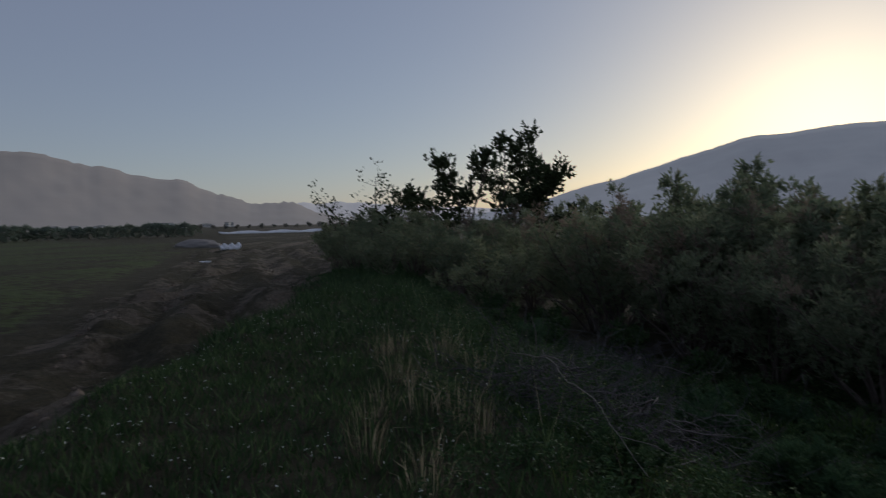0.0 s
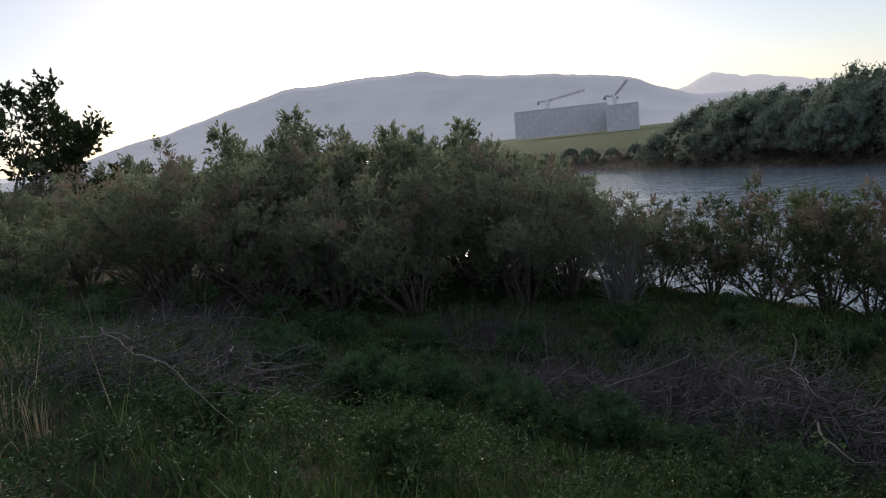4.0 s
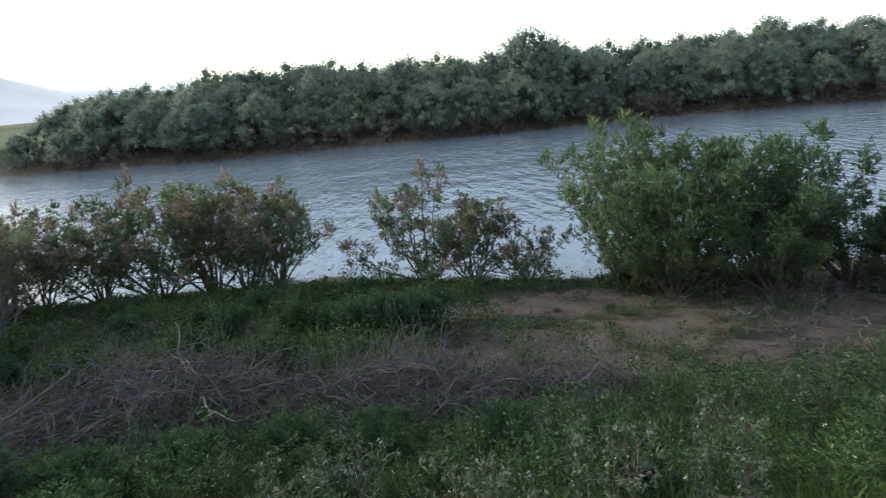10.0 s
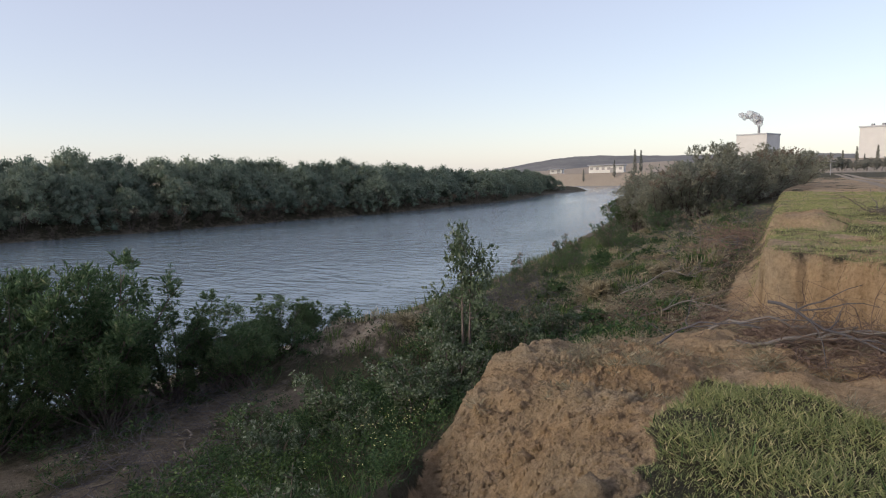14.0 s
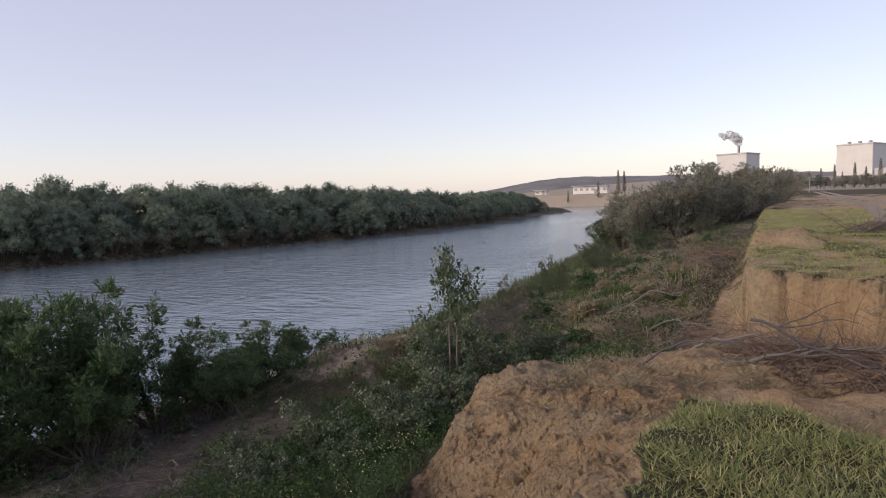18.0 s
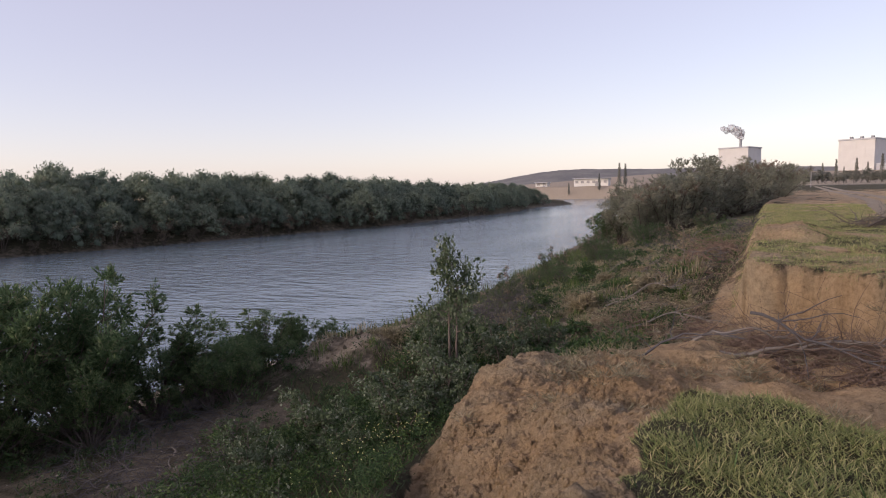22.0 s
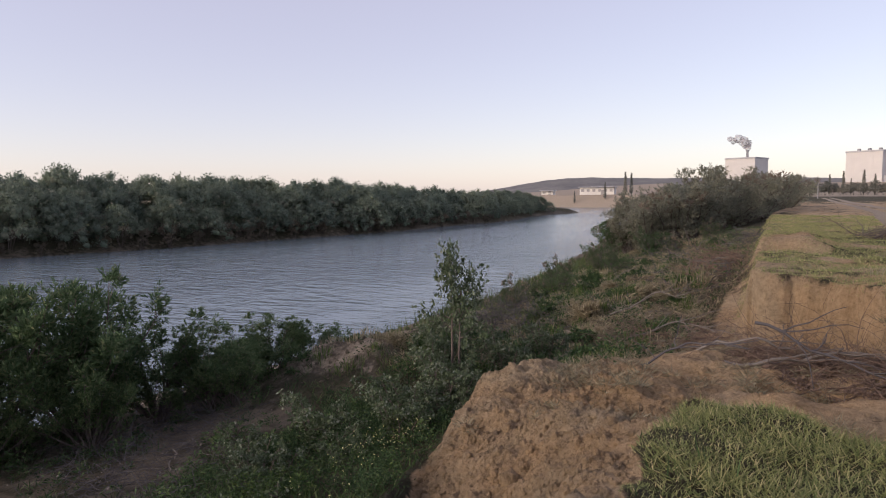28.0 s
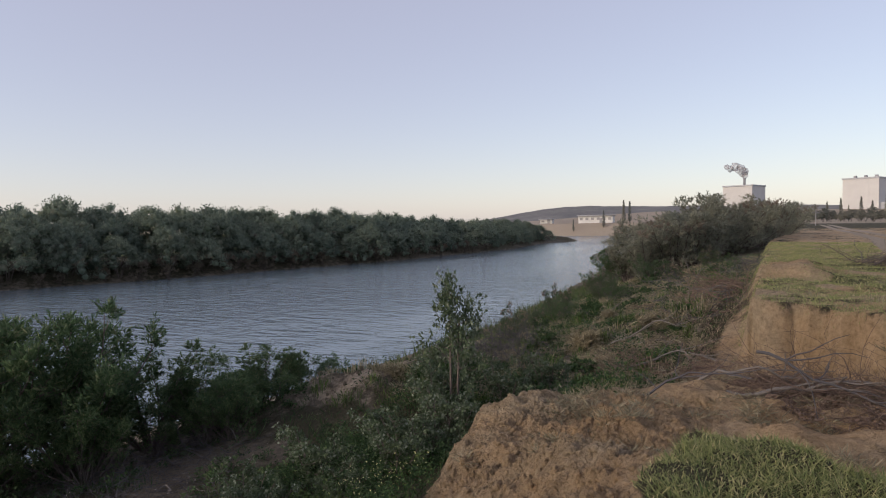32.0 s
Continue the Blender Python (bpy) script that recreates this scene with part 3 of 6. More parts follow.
def crumble(x, y, size, seed, octaves=4):
    """Broken, cloddy unevenness: value noise in several sizes, folded into ridges."""
    out, amp = 0, 1.0
    for k in range(octaves):
        f = 2.1 ** k / size
        a = 0.7 + 1.3 * k
        u, v = (x * math.cos(a) - y * math.sin(a)) * f, (x * math.sin(a) + y * math.cos(a)) * f
        i, j = np.floor(u), np.floor(v)
        p, q = u - i, v - j
        p, q = p * p * (3 - 2 * p), q * q * (3 - 2 * q)

        def h(m, n):
            s = np.sin(m * 127.1 + n * 311.7 + (seed + k) * 74.7) * 43758.5453
            return s - np.floor(s)
        val = (h(i, j) * (1 - p) + h(i + 1, j) * p) * (1 - q) + (h(i, j + 1) * (1 - p) + h(i + 1, j + 1) * p) * q
        out = out + amp * (1 - np.abs(2 * val - 1) - 0.5)
        amp *= 0.55
    return out


def notch_wall(x):
    """The cut's far wall, as y over x."""
    return -12.5 - 0.85 * x + 0.2 * np.sin(x * 1.9) + 0.05 * np.sin(x * 4.3 + 1) + 0.3 * crumble(x, 0 * x, 0.7, 3) + 0.2 * crumble(x, 0 * x, 0.3, 4, 3)


def ground_and_cover(x, y):
    x, y = np.asarray(x, float), np.asarray(y, float)
    near, far, crest = curve_at(NEAR_SHORE, y), curve_at(FAR_SHORE, y), curve_at(CREST, y)
    # riverside of the embankment, down to the water
    u = np.clip((x - crest) / np.maximum(near - crest, 1), 0, 1.5)
    soft = np.interp(u, (0, 0.07, 0.23, 0.40, 0.67, 0.87, 1.0, 1.5), (0, -0.45, -1.55, -2.2, -2.6, -3.0, -3.42, -4.6))
    cut = np.interp(u, (0, 0.017, 0.2, 0.5, 0.8, 1.0, 1.5), (0, -1.1, -1.45, -2.2, -2.9, -3.42, -4.6))
    shallow = np.interp(u, (0, 0.035, 0.2, 0.5, 0.8, 1.0, 1.5), (0, -0.45, -0.95, -1.9, -2.8, -3.42, -4.6))
    back = step(-14.0, -17.5, y)
    cut = cut * (1 - back) + shallow * back
    w = step(-9.5, -11.5, y)
    bank = soft * (1 - w) + cut * w
    # landward side: the dirt track, then the field
    left = curve_at(((-4000, -40), (-12, -9), (-5, -4.2), (5.5, -3.2), (8.2, -2.5), (17, -2.2), (30, -1.4), (4000, 2)), y)
    left = left + (0.55 * wave_noise(x, y, 3.2, 25) + 0.3 * crumble(x, y, 1.4, 26, 3)) * step(-2, 3, y)
    field = -4.5 - 0.24 * np.maximum(y, 0)
    drop = -0.7 * step(-0.2, 2.2, left - x) + 0.2 * step(0, 4, field - x)
    land = drop * step(-6.5, -3.5, y) + 0.15 * step(-8, -12, y)
    z = np.where(x > crest, bank + 0.15 * step(-8, -12, y) * step(0.03, 0, u), land)
    rough = wave_noise(x, y, 1.1, 3) * 0.05 + wave_noise(x, y, 0.42, 5) * 0.022
    # a second low scarp across the embankment, beyond the ramp
    ragged = y + 0.35 * wave_noise(x, 0 * y, 0.8, 18) + 0.12 * crumble(x, y, 0.5, 19, 3)
    scarp = step(-17.6, -18.0, ragged) * step(-27, -20, y) * step(-1.6, -0.3, x) * step(0.35, 0.0, x - crest)
    z = z + (0.24 + 0.12 * crumble(x, y, 0.8, 20, 4)) * scarp
    # the ramp cut through the embankment
    wall = notch_wall(x)
    inside = step(-5.1, -5.7, y + 0.25 * x + 0.12 * np.sin(x * 3) + 0.05 * np.sin(x * 9)) * step(-0.24, 0.12, y - wall) * step(3.2, 2.2, x)
    floor = -1.08 + 0.06 * wave_noise(x, y, 0.7, 8) + 0.05 * wave_noise(x * 0.5, y, 0.3, 17) * step(0.4, 1.2, y - wall) + 0.1 * np.exp(-((y + 8.6) / 0.8) ** 2) + 0.17 * crumble(x * 0.35, y, 0.5, 21, 5)
    z = z * (1 - inside) + np.minimum(z, floor) * inside
    # loose earth pushed over the river slope beside the ramp
    foot = curve_at(((-9.4, 4.3), (-8.3, 4.1), (-7.3, 3.8), (-5.75, 3.5), (-4.0, 2.75), (-3.2, 2.25), (-2.4, 1.6), (-1.8, 0.95)), y)
    v = np.clip((x - 0.9) / np.maximum(foot - 0.9, 0.1), 0, 1.6)
    lumps = 0.05 * wave_noise(x, y, 0.6, 12) + 0.16 * crumble(0.4 * x + 0.3 * y, y, 0.5, 5, 5) + 0.1 * crumble(0.45 * x, y, 0.17, 9, 3) + 0.07 * crumble(x, y, 0.12, 10, 2)
    lumps = lumps * step(0.0, 0.22, v) - 0.02
    slope = -1.55 * v ** 1.1 + lumps
    shelf = np.interp(x, (0.5, 1.5, 3.5, 4.0, 4.5), (-0.95, -0.95, -1.0, -1.25, -1.95)) + lumps
    t = step(-5.9, -7.3, y - 1.1 * step(2.4, 1.0, x))
    spoil = step(0.8, 1.05, x + 0.14 * wave_noise(x, y, 0.6, 15) + 0.08 * wave_noise(x, y, 0.25, 16)) * step(1.08, 0.96, v) * step(-1.9, -2.5, y) * step(-9.9, -8.9, y)
    z = np.where(spoil > 0, z * (1 - spoil) + (slope * (1 - t) + shelf * t) * spoil, z)
    # a low mound of earth by the water
    mound = np.exp(-(((x - 8.4) / 2.1) ** 2 + ((y + 11.2) / 1.8) ** 2))
    z = z + (0.8 + 0.2 * crumble(x, y, 0.8, 41, 3)) * mound
    z = z + rough * np.where(np.abs(x) + np.abs(y) < 90, 1, 0)
    track_rough = step(0.2, 1.5, left - x) * step(1, -2, field - x) * step(-2, 2, y) * step(120, 60, y)
    z = z + track_rough * (0.22 * wave_noise(x, y, 1.7, 21) + 0.25 * crumble(x, y, 1.3, 31, 4) + 0.1 * np.sin((x + 0.24 * y) * 3.2 + wave_noise(x, y, 4, 23)))
    # river bed and far bank
    d = x - far
    bank2 = np.interp(d, (-6, -1.0, 0, 1.2, 4, 30, 200, 800), (-5.5, -4.0, -3.42, -2.7, -2.1, -1.5, -0.9, 0.0))
    mid = (near + far) / 2
    z = np.where((x > mid) & (y > SPIT_Y - 40), bank2, z)
    bend = step(-164, -172, y) * step(0, 8, x - near)
    z = z * (1 - bend) + -5.0 * bend
    # outer levee of the bend and the rise behind it
    lev = np.interp(-(y - LEVEE_Y), (-3, 0, 1, 9, 14, 60), (-5.0, -3.6, -3.2, 0.9, 1.2, 1.2))
    z = np.where((y < LEVEE_Y + 3) & (x > near - 6), lev, z)
    z = z + 7.0 * step(-320, -460, y) * step(200, 60, x)
    # covers
    earth = np.maximum(inside * 1.0, spoil * 1.1)
    face = w * step(-0.15, 0.1, x - crest + 0.1) * step(0.09, 0.03, u) * step(-18.5, -14.5, y)
    earth = np.maximum(earth, face)
    earth = np.maximum(earth, 1.2 * np.exp(-((ragged + 17.75) / 0.32) ** 2) * step(-1.3, -0.4, x) * step(0.6, 0.2, x - crest))
    wallband = np.exp(-((y - wall) / 0.3) ** 2) * step(3.2, 2.4, x)
    earth = np.maximum(earth, wallband)
    earth = np.maximum(earth, step(LEVEE_Y + 2, LEVEE_Y - 1, y) * step(LEVEE_Y - 20, LEVEE_Y - 12, y) * (x > near - 8) * 0.62)
    dirt = step(0.0, 0.8, left - x + 0.5 * wave_noise(x, y, 2, 31)) * step(0.6, -0.6, field - x + 0.5 * wave_noise(x, y, 3, 32)) * step(-4, -2, y) * (0.44 + 0.34 * wave_noise(x, 0.4 * y, 1.2, 35))
    dirt = np.maximum(dirt, step(6.6, 7.8, x) * step(13.2, 12, x) * step(-11, -8, y) * step(0.6, -1.0, y - 0.25 * (x - 9)) * (0.6 + 0.35 * wave_noise(x, y, 1.2, 33)))
    dirt = np.maximum(dirt, 0.8 * mound)
    dirt = np.maximum(dirt, step(-1.6, -0.4, x - near) * 0.7 * (x < mid))
    dirt = np.maximum(dirt, step(3.0, 0.2, d) * (x > mid) * 0.6)
    dirt = np.maximum(dirt, w * step(0.3, 1.2, x - crest) * (x < mid) * step(-48, -40, y) * (0.5 + 0.15 * wave_noise(x, y, 1.5, 36)))
    plateau = step(0.1, -0.3, y - wall) * step(0.5, 0.0, x - crest) * step(-150, -70, y)
    earth = np.maximum(earth, plateau * (0.5 + 0.16 * step(-24, -40, y) + 0.3 * wave_noise(x, y, 2.2, 44)))
    dirt = dirt * (1 - 0.8 * plateau)
    path = np.exp(-((x - (-3.9 + 0.05 * (y + 44))) / 1.5) ** 2) * step(-22, -30, y) * step(-130, -90, y)
    earth = np.maximum(earth, 0.6 * path)
    meadow = np.maximum(step(10, 30, d) * (x > mid) * step(-205, -190, y), step(0.2, 1.2, field - x) * step(0, 6, y) * step(110, 60, y + 1.2 * (x + 20)) * (0.5 + 0.15 * wave_noise(x, y, 5, 45)))
    meadow = np.maximum(meadow, step(-70, -110, y) * (x < crest) * 0.3)
    # pale wheel tracks over the plateau, sand by the water
    line = curve_at(PATH_LINE, y)
    sand = np.maximum(np.exp(-((x - line - 0.75) / 0.45) ** 2), np.exp(-((x - line + 0.75) / 0.5) ** 2)) * step(-20, -30, y) * step(-190, -150, y) * 1.1
    sand = np.maximum(sand, 0.55 * mound)
    sand = np.maximum(sand, step(LEVEE_Y + 2, LEVEE_Y - 1, y) * (x > near - 8) * 0.95)
    sand = np.maximum(sand, step(-130, -240, y) * (x < crest) * 0.62)
    sand = np.maximum(sand, step(-2.6, -1.6, x - near) * (x < near + 3) * step(-20, -17, y) * step(-7, -10, y))
    sand = np.maximum(sand, w * step(0.3, 1.2, x - crest) * (x < near - 3) * step(-42, -36, y) * (0.42 + 0.25 * wave_noise(x, y, 1.1, 37)))
    return z, earth, dirt, meadow, sand


def ground_z(x, y):
    return ground_and_cover(x, y)[0]


def spaced(stops):
    """Grid lines: (from, to, step) stretches joined."""
    return np.unique(np.round(np.concatenate([np.arange(a, b + 1e-6, s) for a, b, s in stops]), 3))


gx = spaced(((-4500, -500, 500), (-500, -100, 50), (-100, -20, 5), (-20, -6, 0.35), (-6, 0.4, 0.09), (0.4, 4.6, 0.04), (4.6, 6, 0.1), (6, 20, 0.4), (20, 60, 2.5), (60, 72, 0.8), (72, 120, 4), (120, 500, 30), (500, 4500, 500)))
gy = spaced(((-4500, -500, 500), (-500, -260, 20), (-260, -240, 5), (-240, -218, 1), (-218, -200, 4), (-200, -60, 4), (-60, -20, 0.8), (-20, -13.6, 0.1), (-13.6, -10.2, 0.05), (-10.2, -1.8, 0.04), (-1.8, 0, 0.1), (0, 22, 0.25), (22, 60, 1.5), (60, 160, 8), (160, 500, 30), (500, 4500, 500)))
GX, GY = np.meshgrid(gx, gy)
gz, earth_c, dirt_c, meadow_c, sand_c = ground_and_cover(GX, GY)
nx, ny = len(gx), len(gy)
ii, jj = np.meshgrid(np.arange(ny - 1), np.arange(nx - 1), indexing="ij")
quads = np.stack([ii * nx + jj, ii * nx + jj + 1, (ii + 1) * nx + jj + 1, (ii + 1) * nx + jj], -1).reshape(-1, 4)
gme = mesh_of("ground", np.stack([GX, GY, gz], -1).reshape(-1, 3), quads, GROUND, True)
for key, layer in (("earth", earth_c), ("dirt", dirt_c), ("meadow", meadow_c), ("sand", sand_c)):
    gme.attributes.new(key, "FLOAT", "POINT").data.foreach_set("value", layer.astype(np.float32).ravel())
tagged(new("ground", gme), "uneven river bank of grass, tan cut earth and brown dirt", "ground", kind="structure")



def ground_z(x, y):
    """Height of the built ground sheet, between its grid points."""
    i = np.clip(np.searchsorted(gx, x) - 1, 0, nx - 2)
    j = np.clip(np.searchsorted(gy, y) - 1, 0, ny - 2)
    u, v = (x - gx[i]) / (gx[i + 1] - gx[i]), (y - gy[j]) / (gy[j + 1] - gy[j])
    return (gz[j, i] * (1 - u) + gz[j, i + 1] * u) * (1 - v) + (gz[j + 1, i] * (1 - u) + gz[j + 1, i + 1] * u) * v


# water: ruffled midstream, calm in the lee of the far bank
wx_, wy_ = spaced(((-20, 8, 14), (8, 72, 1.6), (80, 200, 30), (200, 2600, 300))), spaced(((-300, -220, 20), (-220, 80, 4), (80, 400, 40), (400, 4200, 380)))
WX, WY = np.meshgrid(wx_, wy_)
lee_d = curve_at(FAR_SHORE, WY) - WX
ruffle = np.where(WY > SPIT_Y, 0.08 + 0.92 * step(1, 10, lee_d + 3 * wave_noise(WX, WY, 14, 95)), 1.0)
i_, j_ = np.meshgrid(np.arange(len(wy_) - 1), np.arange(len(wx_) - 1), indexing="ij")
nw = len(wx_)
wme = mesh_of("water", np.stack([WX, WY, np.full(WX.shape, WATER_Z)], -1).reshape(-1, 3), np.stack([i_ * nw + j_, i_ * nw + j_ + 1, (i_ + 1) * nw + j_ + 1, (i_ + 1) * nw + j_], -1).reshape(-1, 4), WATER)
wme.attributes.new("wind", "FLOAT", "POINT").data.foreach_set("value", ruffle.astype(np.float32).ravel())
tagged(new("water", wme), "grey-blue river water rippled by a light breeze", "river", kind="structure")

# ---- distance ----
def polar(az, d):
    return -math.sin(radians(az)) * d, math.cos(radians(az)) * d


def ridge(name, outline, d, material, label, depth=900, seed=1, jag=0.12):
    """A mountain: crest heights by bearing, flanks falling to the plain in front and behind, with gullies."""
    az = np.linspace(outline[0][0], outline[-1][0], 160)
    o = np.array(outline, float)
    o = o[np.argsort(o[:, 0])]
    el = np.interp(az, o[:, 0], o[:, 1])
    rng = np.random.default_rng(seed)
    el = np.maximum(el + np.convolve(rng.normal(0, jag, 200), np.ones(5) / 5, "same")[:160] * np.minimum(1, el), -0.3)
    crest = np.tan(np.radians(el)) * d + EYE
    rows = []
    for k, u in enumerate(np.linspace(0, 1, 14)):
        dd = d - depth * (1 - u)
        h = -6 + (crest + 6) * u ** 1.15 * (1 + 0.05 * np.sin(az * 1.3 + k * 0.8) * (1 - u) + 0.03 * np.sin(az * 3.1 - k * 1.7) * (1 - u))
        rows.append(np.stack([-np.sin(np.radians(az)) * dd, np.cos(np.radians(az)) * dd, h], -1))
    rows.append(np.stack([-np.sin(np.radians(az)) * (d + 300), np.cos(np.radians(az)) * (d + 300), np.full(160, -6.0)], -1))
    v = np.concatenate(rows)
    i, j = np.meshgrid(np.arange(len(rows) - 1), np.arange(159), indexing="ij")
    f = np.stack([i * 160 + j, i * 160 + j + 1, (i + 1) * 160 + j + 1, (i + 1) * 160 + j], -1).reshape(-1, 4)
    return tagged(new(name, mesh_of(name, v, f, material, True)), label, "mountain", kind="structure")


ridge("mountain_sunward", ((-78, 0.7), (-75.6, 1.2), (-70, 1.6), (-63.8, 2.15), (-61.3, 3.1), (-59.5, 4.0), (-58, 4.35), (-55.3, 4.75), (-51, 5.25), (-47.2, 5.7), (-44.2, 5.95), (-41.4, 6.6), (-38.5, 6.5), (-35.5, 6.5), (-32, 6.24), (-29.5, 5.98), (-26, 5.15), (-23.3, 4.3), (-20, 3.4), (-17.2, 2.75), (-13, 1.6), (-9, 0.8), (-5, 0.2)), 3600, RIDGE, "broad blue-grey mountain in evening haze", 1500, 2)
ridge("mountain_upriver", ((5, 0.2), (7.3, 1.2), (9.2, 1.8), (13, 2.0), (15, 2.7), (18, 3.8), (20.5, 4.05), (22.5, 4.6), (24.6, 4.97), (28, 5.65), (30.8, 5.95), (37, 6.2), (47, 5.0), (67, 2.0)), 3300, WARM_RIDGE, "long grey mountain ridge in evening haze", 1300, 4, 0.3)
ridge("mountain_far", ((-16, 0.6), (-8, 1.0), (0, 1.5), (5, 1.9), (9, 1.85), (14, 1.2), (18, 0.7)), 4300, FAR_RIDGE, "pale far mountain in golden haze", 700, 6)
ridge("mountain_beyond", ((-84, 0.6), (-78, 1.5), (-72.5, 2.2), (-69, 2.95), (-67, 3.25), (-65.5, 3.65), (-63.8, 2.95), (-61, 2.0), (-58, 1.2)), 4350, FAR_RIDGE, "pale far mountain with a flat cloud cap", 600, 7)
ridge("hill", ((-194, 1.0), (-184, 1.05), (-176, 1.2), (-168.2, 1.3), (-165, 1.36), (-163, 1.33), (-161, 1.15), (-158.4, 0.75), (-156, 0.35), (-152, -0.1), (-144, -0.3)), 900, HILL, "long low scrub-covered hill", 300, 9, 0.05)

# ---- plants ----
PLANTS = {
    "bush_a": mass_plant("tamarisk_bush", 11, RIVER_BUSH, (0.085, 0.026), 3.0, 2.0, 96, 150, 0.1, lobe=(0.06, 0.11), blossom=BLOSSOM, share=0.16, stem_count=12, core=0, bough=0.26, up=1.0),
    "bush_b": mass_plant("tamarisk_bush", 12, RIVER_BUSH, (0.085, 0.026), 3.0, 2.3, 99, 150, 0.08, lobe=(0.06, 0.11), blossom=BLOSSOM, share=0.25, stem_count=11, core=0, bough=0.26, up=1.0),
    "bush_c": mass_plant("willow_bush", 13, GREEN_BUSH, (0.1, 0.022), 3.0, 2.3, 92, 100, 0.15, lobe=(0.06, 0.1), stem_count=13, core=0, bough=0.24, up=1.2),
    "bush_d": mass_plant("willow_bush", 17, GREEN_BUSH, (0.09, 0.026), 3.0, 2.0, 91, 150, 0.16, lobe=(0.065, 0.115), stem_count=13, core=0, bough=0.26, up=1.0),
    "thicket": mass_plant("tamarisk_bush", 14, TAMARISK, (0.075, 0.02), 3.0, 2.1, 110, 170, 0.08, lobe=(0.07, 0.12), blossom=BLOSSOM, share=0.2, stem_count=12, core=0, bough=0.28, up=0.9),
    "thicket_b": mass_plant("tamarisk_bush", 15, TAMARISK, (0.075, 0.02), 3.0, 1.9, 100, 170, 0.08, lobe=(0.07, 0.125), blossom=BLOSSOM, share=0.25, stem_count=11, core=0, bough=0.28, up=0.9),
    "far_a": dome_plant("bank_tree", 21, HAZED_FAR_LEAF, (0.19, 0.085), 5.0, 2.7, 80, 66),
    "far_b": dome_plant("bank_tree", 22, HAZED_FAR_LEAF, (0.19, 0.085), 5.0, 2.2, 66, 66, flat=0.35),
    "far_c": dome_plant("bank_tree", 23, HAZED_FAR_LEAF, (0.19, 0.085), 5.0, 3.2, 92, 64, flat=0.48),
    "thicket_back": mass_plant("tamarisk_bush", 26, TAMARISK, (0.1, 0.036), 3.0, 2.0, 80, 130, 0.1, stem_count=11, lobe=(0.075, 0.125), core=0, bough=0.28),
    "far_dry": mass_plant("dry_bank_shrub", 41, DRY_BUSH, (0.12, 0.05), 2.2, 1.5, 20, 80, 0.1),
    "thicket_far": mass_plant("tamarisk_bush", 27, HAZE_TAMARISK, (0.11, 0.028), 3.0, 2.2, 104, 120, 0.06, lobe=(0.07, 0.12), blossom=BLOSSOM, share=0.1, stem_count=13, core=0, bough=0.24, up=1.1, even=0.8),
    "weed_clump": mass_plant("weed_clump", 28, WEED, (0.07, 0.024), 0.55, 0.42, 16, 90, 0.1, lobe=(0.15, 0.25), core=0.3),
    "dry_clump": mass_plant("dry_weed_clump", 29, DRYGRASS, (0.12, 0.014), 0.4, 0.5, 14, 90, 0.1, lobe=(0.2, 0.3), core=0),
    "green_shrub": mass_plant("green_shrub", 30, WEED, (0.055, 0.016), 0.9, 0.55, 26, 150, 0.1, lobe=(0.12, 0.2), core=0.4, up=1.0),
    "shoots": mass_plant("feathery_shrub", 44, SHOOT, (0.06, 0.008), 0.75, 0.5, 40, 260, 0.1, lobe=(0.14, 0.22), stem_count=9, core=0.25, up=1.6, even=0.8),
    "bare_shrub": plant("bare_shrub", 45, RIVER_BUSH, (0.05, 0.018), bark=GREYWOOD, height=2.6, spread=1.3, stems=9, boughs=14, twigs=3, leaves=2, low=0.2, leaf_spread=0.2, sides=4),
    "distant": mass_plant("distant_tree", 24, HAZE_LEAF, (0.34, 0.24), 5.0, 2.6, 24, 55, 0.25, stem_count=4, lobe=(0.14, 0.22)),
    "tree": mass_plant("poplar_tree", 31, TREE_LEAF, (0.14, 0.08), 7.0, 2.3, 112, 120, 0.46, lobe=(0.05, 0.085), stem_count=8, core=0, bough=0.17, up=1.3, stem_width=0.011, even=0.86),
    "sapling": plant("poplar_sapling", 33, POPLAR_LEAF, (0.066, 0.05), height=3.0, spread=0.3, stems=2, boughs=13, twigs=6, leaves=15, low=0.45, leaf_spread=0.1, upright=1.0),
    "thin_sapling": plant("poplar_sapling", 34, TREE_LEAF, (0.075, 0.05), height=3.0, spread=0.3, stems=2, boughs=10, twigs=4, leaves=6, low=0.4, leaf_spread=0.12, upright=0.9),
    "shrub": plant("silvery_shrub", 35, POPLAR_LEAF, (0.05, 0.034), height=1.3, spread=0.8, stems=7, boughs=7, twigs=5, leaves=12, low=0.2, leaf_spread=0.15),
    "thistle": plant("thistle", 36, POPLAR_LEAF, (0.034, 0.016), height=0.7, spread=0.3, stems=5, boughs=6, twigs=3, leaves=10, low=0.1, leaf_spread=0.2, sides=3),
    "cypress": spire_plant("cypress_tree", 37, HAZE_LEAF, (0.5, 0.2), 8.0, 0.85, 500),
}
rng = np.random.default_rng(77)

